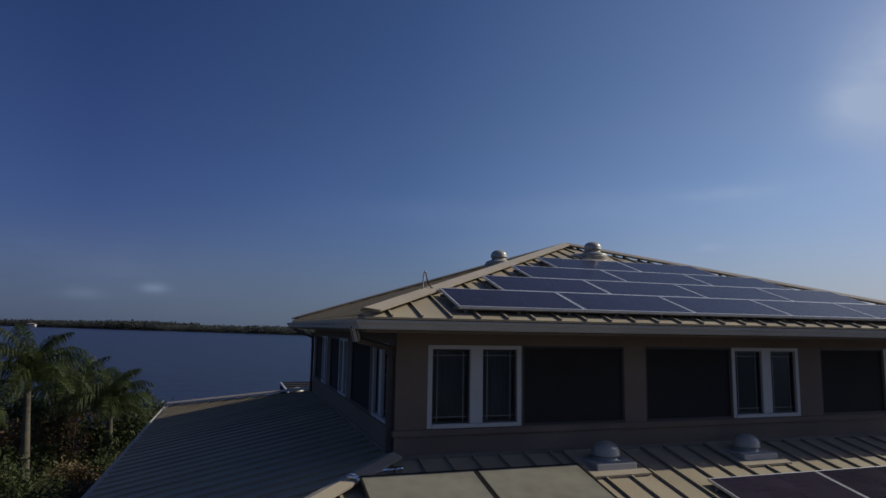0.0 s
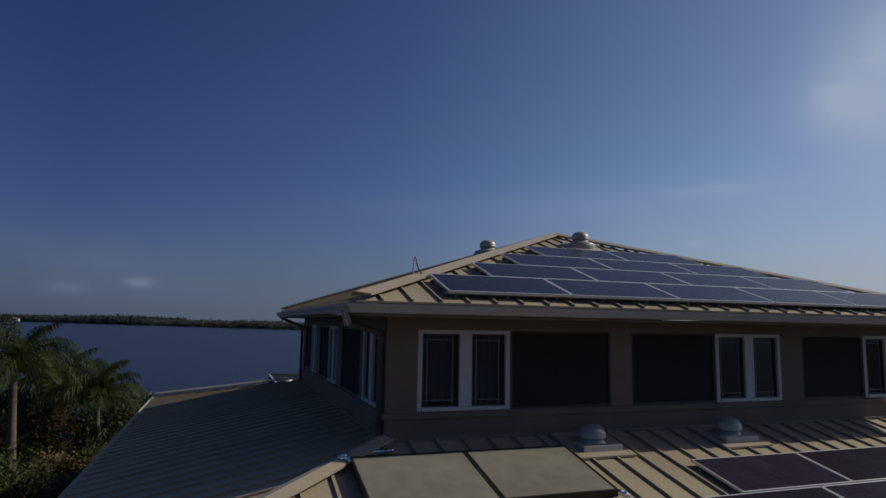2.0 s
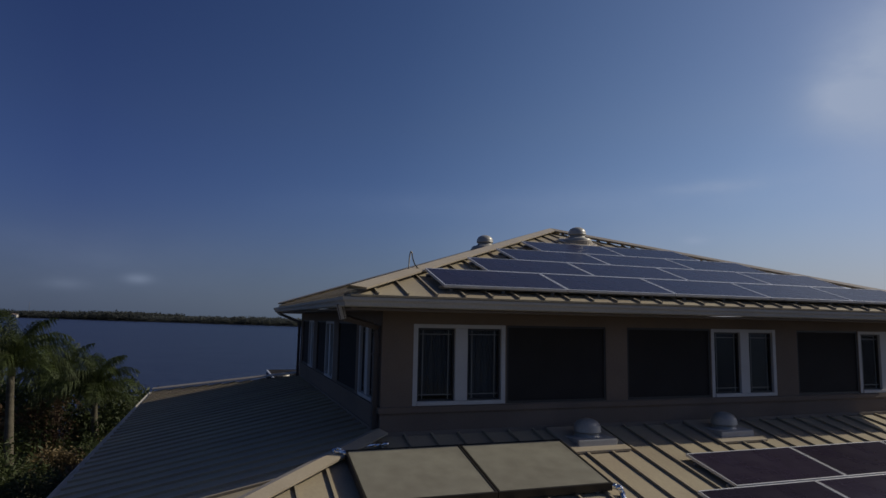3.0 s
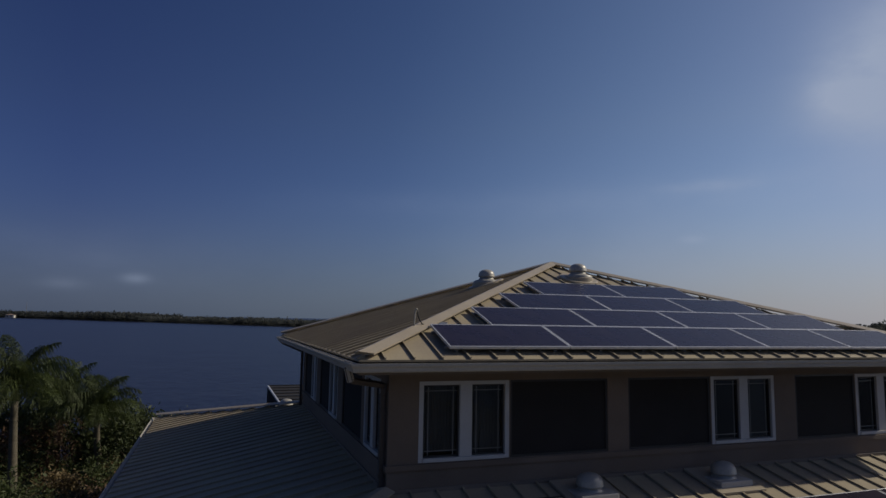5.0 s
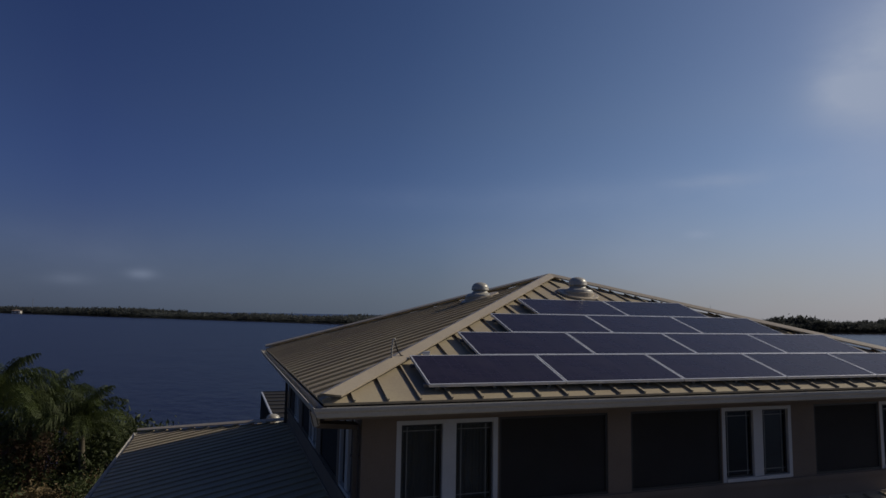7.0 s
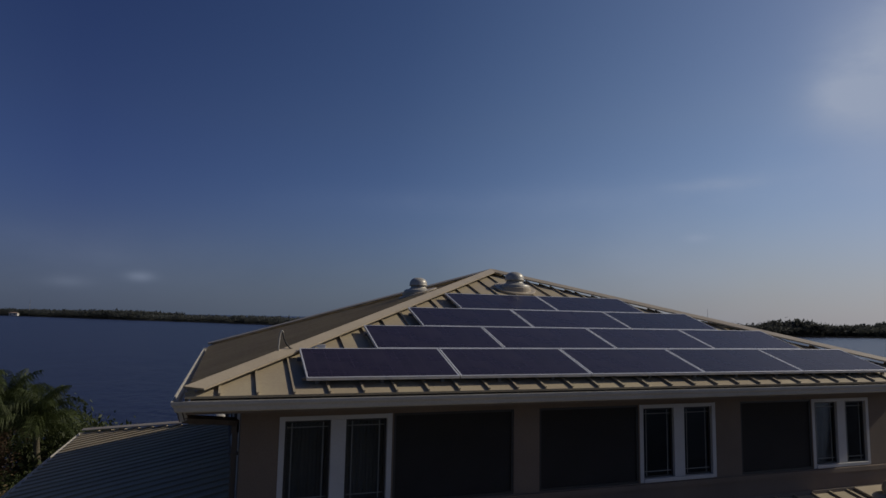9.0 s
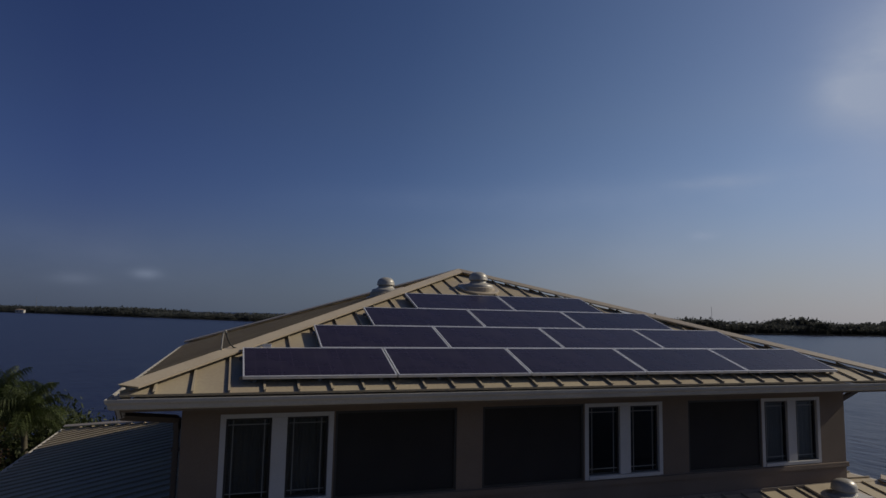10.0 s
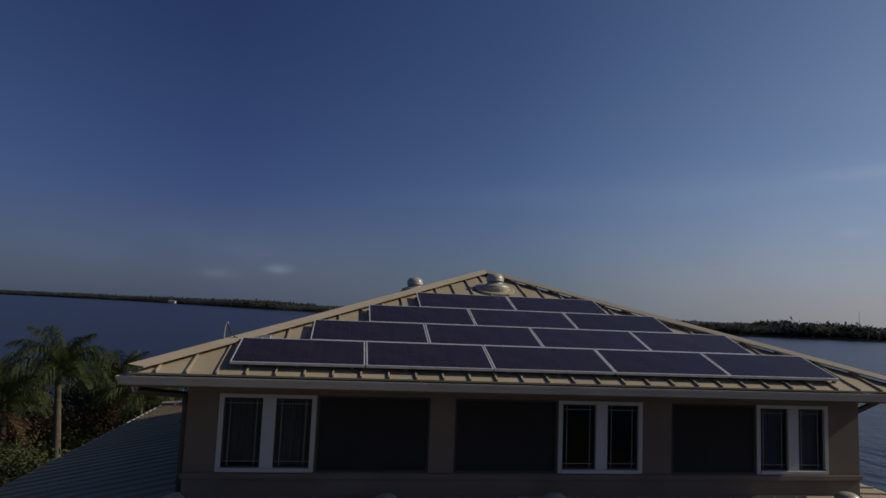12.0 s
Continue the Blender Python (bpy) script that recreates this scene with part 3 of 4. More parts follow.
def water_material():
    m = bpy.data.materials.new("water")
    m.use_nodes = True
    n, l = m.node_tree.nodes, m.node_tree.links
    b = n["Principled BSDF"]
    b.inputs["Base Color"].default_value = (0.010, 0.010, 0.024, 1)
    b.inputs["Roughness"].default_value = 0.26
    b.inputs["IOR"].default_value = 1.33
    b.inputs["Specular IOR Level"].default_value = 0.21
    co = n.new("ShaderNodeTexCoord")
    mp = n.new("ShaderNodeMapping")
    mp.inputs["Scale"].default_value = (1.0, 0.55, 1)
    mp.inputs["Rotation"].default_value = (0, 0, radians(25))
    l.new(co.outputs["Object"], mp.inputs["Vector"])
    a, c = n.new("ShaderNodeTexNoise"), n.new("ShaderNodeTexNoise")
    a.inputs["Scale"].default_value, a.inputs["Detail"].default_value = 0.9, 5
    c.inputs["Scale"].default_value, c.inputs["Detail"].default_value = 0.12, 3
    l.new(mp.outputs[0], a.inputs["Vector"])
    l.new(mp.outputs[0], c.inputs["Vector"])
    ad = n.new("ShaderNodeMath")
    ad.operation = "MULTIPLY_ADD"
    ad.inputs[1].default_value = 2.5
    l.new(c.outputs[0], ad.inputs[0])
    l.new(a.outputs[0], ad.inputs[2])
    bp = n.new("ShaderNodeBump")
    bp.inputs["Strength"].default_value, bp.inputs["Distance"].default_value = 1.0, 0.15
    l.new(ad.outputs[0], bp.inputs["Height"])
    l.new(bp.outputs[0], b.inputs["Normal"])
    return m


bm = bmesh.new()
bmesh.ops.create_circle(bm, cap_ends=True, segments=96, radius=4500)
water = part("water", bm, water_material())
tagged(water, "wide calm blue bay with small ripples", "water", kind="structure")
water.location = (0, 0, WATER)


def shore_height(x, y):
    """The land's height: flat round the house, sinking under the water at an uneven shoreline."""
    wob = 2.5 * noise.noise((x * 0.09, y * 0.09, 3.1)) + 0.8 * noise.noise((x * 0.4, y * 0.4, 7.7))
    back_edge = 36.5 - 0.05 * (x + 8) - y + wob
    right_edge = 21.0 - x + 0.5 * wob
    d = min(back_edge, right_edge, x + 90, y + 60)
    rise = max(-1.0, min(1.0, d / 4.0))
    return GROUND * 1.0 * rise - 0.02 + 0.10 * noise.noise((x * 0.5, y * 0.5, 1.3)) * (rise > 0)


bm = bmesh.new()
nx, ny = 150, 130
grid = [[bm.verts.new((x, y, shore_height(x, y))) for y in np.linspace(-64, 44, ny).tolist()] for x in np.linspace(-94, 30, nx).tolist()]
for i in range(nx - 1):
    for j in range(ny - 1):
        bm.faces.new((grid[i][j], grid[i + 1][j], grid[i + 1][j + 1], grid[i][j + 1]))
tagged(part("ground", bm, SAND, smooth=True), "sandy brown ground with dark leaf litter", "ground", kind="structure")

# ---------------------------------------------------------------- far shores
def leaf_material(name, colour, second, translucent=0.35):
    m = shader(name, colour, 0.6, 0.0, second, 1.5, 12, random_tint=0.25, spec=0.25)
    n, l = m.node_tree.nodes, m.node_tree.links
    b, out = n["Principled BSDF"], n["Material Output"]
    tr, mix = n.new("ShaderNodeBsdfTranslucent"), n.new("ShaderNodeMixShader")
    mix.inputs[0].default_value = translucent
    src = b.inputs["Base Color"].links[0].from_socket
    l.new(src, tr.inputs[0])
    l.new(b.outputs[0], mix.inputs[1])
    l.new(tr.outputs[0], mix.inputs[2])
    l.new(mix.outputs[0], out.inputs[0])
    return m


# leaf colour greyed and lightened, translucency raised, to stand for distance haze
HAZED_LEAF = leaf_material("hazed_far_trees", (0.088, 0.094, 0.085), (0.066, 0.071, 0.066), 0.5)


def far_woods(name, start, end, depth, height, count, seed, label, swell=0.0):
    """A distant wood: many leafy crowns of uneven size, packed along a low bank."""
    rng = random.Random(seed)
    a, b = Vector(start), Vector(end)
    run = b - a
    side = Vector((-run.y, run.x, 0)).normalized()
    verts, faces = [], []
    leaf = np.random.default_rng(seed)
    for k in range(count):
        u = rng.random()
        tall = height * (0.50 + 0.30 * (0.5 + noise.noise((u * 19, seed, 0.2))) + 0.45 * max(0, noise.noise((u * 61, seed, 5.2))) + 0.16 * rng.random()) * (0.25 + 0.75 * rng.random() ** 0.6) * (1 + swell * max(0.0, noise.noise((u * 23, seed, 8.1))) * 2)
        p = a + run * u + side * (rng.random() * depth)
        r = tall * rng.uniform(0.10, 0.20)
        # eight ragged leafy clumps make one crown
        for (gx, gy, gz), d, e in zip(leaf.normal(0, 0.55, (8, 3)) * r, leaf.normal(0, 1, (8, 3)) * r * 0.55, leaf.normal(0, 1, (8, 3)) * r * 0.55):
            x, y, z = p.x + gx * 1.4, p.y + gy * 1.4, max(0.4, tall - r + gz)
            b = len(verts)
            verts += [(x - d[0], y - d[1], z - d[2]), (x + e[0], y + e[1], z + e[2]), (x + d[0], y + d[1], z + d[2])]
            faces.append((b, b + 1, b + 2))
    base = len(verts)
    for k in range(401):
        p = a + run * (k / 400) + side * (depth * (0.3 + 0.2 * noise.noise((k * 0.3, seed, 1.0))))
        top = height * (0.42 + 0.20 * noise.noise((k * 0.21, seed, 4.0)) + 0.12 * noise.noise((k * 0.9, seed, 2.0)))
        verts += [(p.x, p.y, -0.3), (p.x, p.y, top), (p.x + side.x * 14, p.y + side.y * 14, top * 0.9)]
    for k in range(400):
        q = base + 3 * k
        faces += [[q, q + 3, q + 4, q + 1], [q + 1, q + 4, q + 5, q + 2]]
    for k in range(61):
        p = a + run * (k / 60)
        verts += [(p - side * 3).to_tuple(), (p + side * (depth + 30)).to_tuple()]
    base = len(verts) - 122
    for k in range(60):
        faces.append([base + 2 * k, base + 2 * k + 2, base + 2 * k + 3, base + 2 * k + 1])
    verts = [(x, y, z if i < base else 0.5) for i, (x, y, z) in enumerate(verts)]
    me = bpy.data.meshes.new(name)
    me.from_pydata(verts, [], faces)
    me.materials.append(HAZED_LEAF)
    return tagged(new(name, me), label, "woods", kind="stuff")


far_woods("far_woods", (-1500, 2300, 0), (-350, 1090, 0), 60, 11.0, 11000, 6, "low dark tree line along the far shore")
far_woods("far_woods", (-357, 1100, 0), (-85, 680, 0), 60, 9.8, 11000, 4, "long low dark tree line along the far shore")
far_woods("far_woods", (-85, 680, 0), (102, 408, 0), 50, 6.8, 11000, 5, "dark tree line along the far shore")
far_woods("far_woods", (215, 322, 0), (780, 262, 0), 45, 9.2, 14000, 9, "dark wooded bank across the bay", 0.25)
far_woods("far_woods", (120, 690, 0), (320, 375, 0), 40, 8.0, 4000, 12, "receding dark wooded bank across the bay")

PALE = shader("far_wall", (0.62, 0.60, 0.57), 0.8, 0.0, (0.50, 0.48, 0.45), 0.3, 3)
TILE = shader("far_roof", (0.26, 0.19, 0.15), 0.8, 0.0, (0.2, 0.15, 0.12), 0.3, 3)


def far_house(x, y, w, h, label):
    hs = thing("far_house", label, "house", "", at=(x, y, 0.5))
    part("wall", boxed(-w / 2, w / 2, -4, 4, 0, h), PALE, hs)
    bm = bmesh.new()
    vs = [bm.verts.new(p) for p in ((-w / 2 - 0.6, -4.6, h), (w / 2 + 0.6, -4.6, h), (w / 2 + 0.6, 4.6, h), (-w / 2 - 0.6, 4.6, h), (-w / 2 + 4, 0, h + 1.4), (w / 2 - 4, 0, h + 1.4))]
    for q in ((0, 1, 5, 4), (2, 3, 4, 5), (1, 2, 5), (3, 0, 4), (3, 2, 1, 0)):
        bm.faces.new([vs[i] for i in q])
    part("roof", bm, TILE, hs, "low grey-brown hip roof")
    for k in range(int(w / 4)):
        part("window", boxed(-w / 2 + 1.2 + k * 4, -w / 2 + 2.8 + k * 4, -4.06, -3.98, h * 0.35, h * 0.75), SASH, hs)


far_house(-247, 912, 9, 3.4, "small white far house on the wooded shore")
mast = thing("radio_mast", "thin grey lattice mast above the far trees", "mast", at=(-234, 925, 0.5))
part("pole", tube([(0, 0, 0), (0, 0, 10), (0, 0, 20)], 0.35, 6, 0.15), RAIL, mast)
mast = thing("radio_mast", "thin grey lattice mast above the far trees", "mast", at=(313, 340, 0.5))
part("pole", tube([(0, 0, 0), (0, 0, 8), (0, 0, 17)], 0.2, 6, 0.08), RAIL, mast)

# ---------------------------------------------------------------- solar panels
PW, PH, PT = 1.956, 0.966, 0.040


def solar_panel(label, group):
    """One framed module, lying in x (long side) and y, its upper face at z = 0."""
    p = thing("solar_module", label, "solar panel", group)
    e = 0.020
    for name, a in (("frame_bar", (0, PW, 0, e, -PT, 0)), ("frame_bar", (0, PW, PH - e, PH, -PT, 0)), ("frame_bar", (0, e, e, PH - e, -PT, 0)), ("frame_bar", (PW - e, PW, e, PH - e, -PT, 0))):
        part(name, boxed(*a, bevel=0.003), ALU, p, "bright aluminium frame bar")
    part("cell_glass", boxed(e, PW - e, e, PH - e, -0.012, -0.004), CELLS, p, "dark blue cells under glass")
    part("backsheet", boxed(e, PW - e, e, PH - e, -0.030, -0.016), WHITE, p)
    return p


def array_of_panels(first, slope, rows, label, group, pitch_x=1.976, pitch_y=0.976):
    """Rows of modules on a sloping plane; rows: (offset in modules, count)."""
    turn = pose(0, 0, 0, math.degrees(math.atan(slope)), 0, 0)
    base = Matrix.Translation(first) @ turn
    proto = solar_panel(label, group)
    used = False
    for r, (off, count) in enumerate(rows):
        for k in range(count):
            m = base @ Matrix.Translation((off * pitch_x + k * pitch_x, r * pitch_y, 0))
            if not used:
                proto.matrix_basis = m
                used = True
            else:
                copy_thing(proto, m)
        for v in (0.10, 0.72):
            rail = part("mounting_rail", boxed(off * pitch_x - 0.04, off * pitch_x + count * pitch_x + 0.03, r * pitch_y + v, r * pitch_y + v + 0.04, -PT - 0.048, -PT - 0.003, bevel=0.004), RAIL, None, "grey extruded rail under the solar panels")
            tagged(rail, category="mounting rail", group="solar mounting rails")
            rail.matrix_basis = base
            n = int(count * pitch_x / 0.812) + 1
            for i in range(n):
                u = off * pitch_x + 0.12 + i * 0.812
                if u > off * pitch_x + count * pitch_x:
                    break
                part("clamp", boxed(u, u + 0.05, r * pitch_y + v - 0.004, r * pitch_y + v + 0.045, -PT - 0.115, -PT - 0.045, bevel=0.004), RAIL, rail, "seam clamp")


array_of_panels((2.67, 8.16, 6.912), 0.331, [(0, 5), (0.54, 4), (1.03, 3), (1.54, 2)], "dark blue solar panel with aluminium frame on the upper roof", "upper roof solar panels")
array_of_panels((5.53, 5.64, 4.143), LOW_S, [(0, 4), (0.335, 4)], "dark blue solar panel with aluminium frame on the lower roof", "lower roof solar panels", pitch_y=0.998)


# ---------------------------------------------------------------- roof vents
def roof_vent(at, slope_dir, slope, label, group, turn=0.0, size=1.0):
    """A dome vent: a flashing plate on the slope, a curb box, a neck, a flange and a spun metal dome."""
    v = thing("roof_vent", label, "roof vent", group)
    sx, sy = slope_dir
    tilt = Matrix.Rotation(math.atan(slope), 4, Vector((-sy, sx, 0)))
    v.matrix_basis = Matrix.Translation(at) @ pose(0, 0, 0, 0, 0, turn) @ Matrix.Diagonal((size, size, size, 1))
    if slope > 0.25:
        part("flashing", lathe([(0.46, 0.012), (0.46, 0.046), (0.44, 0.056), (0.36, 0.060)], 32, tilt), CAP, v, "round cream metal flashing")
        part("curb", lathe([(0.36, -0.10), (0.36, 0.035), (0.345, 0.050)], 30), CAP, v, "cream metal curb")
    else:
        part("flashing", boxed(-0.47, 0.47, -0.44, 0.44, 0.010, 0.050, bevel=0.008, m=tilt), CAP, v, "cream metal flashing plate")
        part("curb", boxed(-0.33, 0.33, -0.30, 0.30, -0.08, 0.075, bevel=0.02), GUTTER, v, "cream metal curb box")
    lift = 0.04 if slope > 0.25 else -0.03
    up = Matrix.Translation((0, 0, lift))
    wide = 0.33 if slope > 0.25 else 0.27
    part("neck", lathe([(wide, -0.02), (wide, 0.052), (wide - 0.04, 0.075), (0.215, 0.095), (0.180, 0.125), (0.168, 0.185)], 28, up), STEEL, v, smooth=True)
    part("dome", lathe([(0.16, 0.165), (0.203, 0.166), (0.212, 0.178), (0.203, 0.190), (0.205, 0.225), (0.19, 0.27), (0.16, 0.312), (0.107, 0.342), (0.053, 0.356), (0.0, 0.36)], 32, up), STEEL, v, "spun galvanised dome", smooth=True)
    return v


US = (APEX.z - EZ) / (APEX.y - EY0)
UL = (APEX.z - EZ) / (APEX.x - EX0)


def upper_front(x, y):
    return (x, y, EZ + US * (y - EY0))


def lower_front(x, y):
    return (x, y, LOW_Z - LOW_S * (WY0 - y))


roof_vent(upper_front(7.62, 12.72), (0, -1), US, "galvanised dome vent on the upper roof above the solar panels", "dome vents")
roof_vent((5.92, 14.3, EZ + UL * (5.92 - EX0)), (-1, 0), UL, "galvanised dome vent beside the ridge of the upper roof", "dome vents")
for x, y in ((5.06, 8.35), (7.70, 8.39), (12.85, 8.40)):
    roof_vent(lower_front(x, y), (0, -1), LOW_S, "galvanised dome vent on the lower roof below the windows", "dome vents")

# ---------------------------------------------------------------- cable gooseneck
gooseneck = thing("cable_gooseneck", "thin grey conduit gooseneck on the roof hip beside the solar panels", "conduit", at=(2.40, 9.02, 7.13))
part("foot", lathe([(0.04, -0.08), (0.04, 0.01), (0.024, 0.03), (0.018, 0.04)], 14), RAIL, gooseneck)
part("pipe", tube([(0, 0, 0), (-0.004, 0, 0.10), (0.004, 0, 0.22), (0.014, 0.003, 0.29), (0.026, 0.006, 0.318), (0.040, 0.010, 0.312), (0.048, 0.014, 0.285)], 0.011, 8), STEEL, gooseneck, "bent grey conduit", smooth=True)
part("cable", tube([(0.046, 0.014, 0.29), (0.066, 0.03, 0.21), (0.10, 0.05, 0.14), (0.15, 0.08, 0.085), (0.21, 0.12, 0.065), (0.30, 0.16, 0.07)], 0.010, 6), BLACK, gooseneck, "black cable", smooth=True)
jbox = thing("junction_box", "small white junction box on the roof beside the solar panels", "junction box", at=(2.95, 9.42, EZ + US * (9.42 - EY0) + 0.02))
part("body", boxed(-0.12, 0.12, -0.045, 0.045, -0.02, 0.024, bevel=0.008), ALU, jbox)
part("lid", boxed(-0.125, 0.125, -0.05, 0.05, 0.024, 0.034, bevel=0.003), ALU, jbox)

# ---------------------------------------------------------------- solar water heaters
FROST = shader("textured_collector_glass", (0.275, 0.262, 0.210), 0.38, 0.0, (0.185, 0.170, 0.138), 0.9, 5, 0.12, 160, rough_var=0.10)
BRONZE = shader("bronze_frame", (0.035, 0.030, 0.026), 0.45, 0.3, (0.02, 0.018, 0.016), 4, 40)


def collector(at, w, h, slope, label):
    c = thing("solar_collector", label, "solar collector", "solar water collectors")
    c.matrix_basis = Matrix.Translation(at) @ pose(0, 0, 0, math.degrees(math.atan(slope)), 0, 0)
    e, t = 0.028, 0.10
    for a in ((0, w, 0, e, -t, 0), (0, w, h - e, h, -t, 0), (0, e, e, h - e, -t, 0), (w - e, w, e, h - e, -t, 0)):
        part("frame_bar", boxed(*a, bevel=0.004), BRONZE, c, "dark bronze frame bar")
    part("glass", boxed(e, w - e, e, h - e, -0.03, -0.008), FROST, c, "dull textured glass")
    for x in (0.15, w - 0.20):
        part("bracket", boxed(x, x + 0.05, 0.05, 0.10, -t - 0.09, -t + 0.002), RAIL, c)
        part("bracket", boxed(x, x + 0.05, h - 0.10, h - 0.05, -t - 0.09, -t + 0.002), RAIL, c)
    return c


for k in range(2):
    collector((1.35 + 1.555 * k, 6.82, 4.465), 1.545, 1.32, 0.229, "dull glass solar water collector in a dark bronze frame")


def pipe_fitting(at, points, label):
    f = thing("pipe_fitting", label, "pipe", "collector pipes", at=at)
    fine = []
    for a, b in zip(points, points[1:]):
        fine += [Vector(a).lerp(Vector(b), k / 4) for k in range(4)]
    bm = tube(fine + [Vector(points[-1])], 0.034, 12)
    for v in bm.verts:
        v.co += Vector((noise.noise(v.co * 38), noise.noise(v.co * 41 + Vector((5, 0, 0))), noise.noise(v.co * 36 + Vector((0, 9, 0))))) * 0.011
    part("pipe", bm, CHROME, f, "crumpled bright foil wrapping")
    a, b = Vector(points[0]), Vector(points[-1])
    for p in (a, b):
        part("collar", lathe([(0.038, -0.03), (0.044, -0.015), (0.044, 0.015), (0.038, 0.03)], 12, Matrix.Translation(p)), CHROME, f, smooth=True)
    return f


pipe_fitting((1.25, 8.12, 4.66), [(0.10, -0.02, 0.06), (0.0, 0, 0.10), (-0.04, 0.02, 0.09), (-0.05, 0.02, 0.0), (-0.03, 0.03, -0.09)], "bright foil-wrapped pipe elbow at the collector corner")
pipe_fitting((1.36, 8.42, 4.70), [(0.0, -0.10, 0.0), (0.15, 0.02, 0.01), (0.45, 0.06, 0.02), (0.62, 0.06, 0.03)], "bright pipe along the collector's upper edge")
pipe_fitting((4.48, 6.80, 4.37), [(0, 0.05, 0.05), (0.05, 0, 0.04), (0.07, -0.02, -0.02), (0.06, -0.06, -0.09)], "bright pipe elbow at the collector's lower corner")
roof_vent((1.75, 20.7, LOW_Z - (LOW_Z - LEZ) / (LY1 - WY1) * (20.7 - WY1)), (0, 1), 0.2, "galvanised dome vent on the rear lower roof", "dome vents")

# a dark screened pool enclosure behind the house
CX0, CX1, CY0, CY1, CZ = 2.22, 11.0, 23.0, 35.0, 3.58
cage = thing("pool_enclosure", "dark screened pool enclosure with a pale eave beam behind the house", "pool enclosure", at=(CX0, CY0, GROUND))
CW, CD, CH = CX1 - CX0, CY1 - CY0, CZ - GROUND
part("eave_beam", boxed(-0.04, 0.04, 0, CD, CH - 0.06, CH + 0.02, bevel=0.006), ALU, cage, "pale aluminium eave beam")
for k in range(11):
    part("roof_bar", boxed(0.045, CW, k * CD / 10 - 0.04, k * CD / 10 + 0.04, CH - 0.05, CH + 0.035), BRONZE, cage)
for k in range(10):
    part("roof_mesh", boxed(0.045, CW, k * CD / 10 + 0.042, (k + 1) * CD / 10 - 0.042, CH - 0.012, CH - 0.006), SCREEN, cage, "black roof mesh")
    part("side_mesh", boxed(-0.006, 0.0, k * CD / 10 + 0.03, (k + 1) * CD / 10 - 0.03, 0.0, CH - 0.065), SCREEN, cage, "black side mesh")
for k in range(11):
    part("post", boxed(-0.03, 0.03, k * CD / 10 - 0.028, k * CD / 10 + 0.028, -0.25, CH - 0.062), BRONZE, cage)


# ---------------------------------------------------------------- downspouts
def downspout(points, label="brown metal downspout at the corner of the upper wall"):
    d = thing("downspout", label, "downspout", "downspouts")
    bm = bmesh.new()
    for a, b in zip(points, points[1:]):
        a, b = Vector(a), Vector(b)
        run = (b - a).normalized()
        s = run.cross(Vector((0.3, 0.9, 0.1))).normalized() * 0.034
        t = run.cross(s).normalized() * 0.045
        a, b = a - run * 0.012, b + run * 0.012
        vs = [bm.verts.new(p + i * s + j * t) for p in (a, b) for i, j in ((-1, -1), (1, -1), (1, 1), (-1, 1))]
        for k in range(4):
            bm.faces.new((vs[k], vs[(k + 1) % 4], vs[4 + (k + 1) % 4], vs[4 + k]))
        bm.faces.new(vs[3::-1])
        bm.faces.new(vs[4:])
    bmesh.ops.recalc_face_normals(bm, faces=bm.faces)
    part("elbow", bm, DOWN, d)
    a, b = Vector(points[0]), Vector(points[1])
    part("outlet", tube([a, a.lerp(b, 0.5), b + (b - a) * 0.1], 0.052, 10), GUTTER, d, "cream gutter outlet")
    x, y, z = points[-1]
    part("pipe", boxed(x - 0.035, x + 0.035, y - 0.045, y + 0.045, 4.70, z + 0.01, bevel=0.008), DOWN, d, "brown painted downpipe")
    for z in (5.0, 5.9):
        x, y = points[-1][0], points[-1][1]
        part("strap", boxed(x - 0.05, x + 0.05, y - 0.05, y + 0.05, z, z + 0.03), DOWN, d)


GZ = EZ - 0.16
downspout([(1.27, 8.42, GZ + 0.03), (1.32, 8.44, GZ - 0.14), (1.91, 8.95, GZ - 0.27), (1.91, 8.95, GZ - 0.40)])
downspout([(1.30, 18.95, GZ + 0.03), (1.40, 18.9, GZ - 0.06), (1.91, 18.48, GZ - 0.28), (1.91, 18.48, GZ - 0.42)])
downspout([(14.00, 8.92, GZ + 0.03), (13.98, 8.92, GZ - 0.11), (13.53, 9.00, GZ - 0.34), (13.53, 9.00, GZ - 0.48)])


# ---------------------------------------------------------------- plants
FROND = leaf_material("palm_leaf", (0.085, 0.108, 0.034), (0.034, 0.046, 0.015), 0.40)
DEAD = leaf_material("dead_leaf", (0.14, 0.085, 0.05), (0.09, 0.055, 0.032), 0.2)
BUSH = leaf_material("bush_leaf", (0.060, 0.075, 0.025), (0.035, 0.045, 0.015), 0.25)
STRAW = leaf_material("dry_grass", (0.24, 0.18, 0.09), (0.14, 0.10, 0.05), 0.25)
TRUNK = shader("palm_trunk", (0.15, 0.128, 0.088), 0.9, 0.0, (0.065, 0.056, 0.038), 2.5, 30, 0.6, 25, stretch=(1, 1, 4))
SHAFT = shader("palm_crownshaft", (0.16, 0.18, 0.07), 0.6, 0.0, (0.11, 0.12, 0.05), 3, 20)
WOOD = shader("twig", (0.20, 0.16, 0.12), 0.9, 0.0, (0.12, 0.10, 0.07), 3, 30)


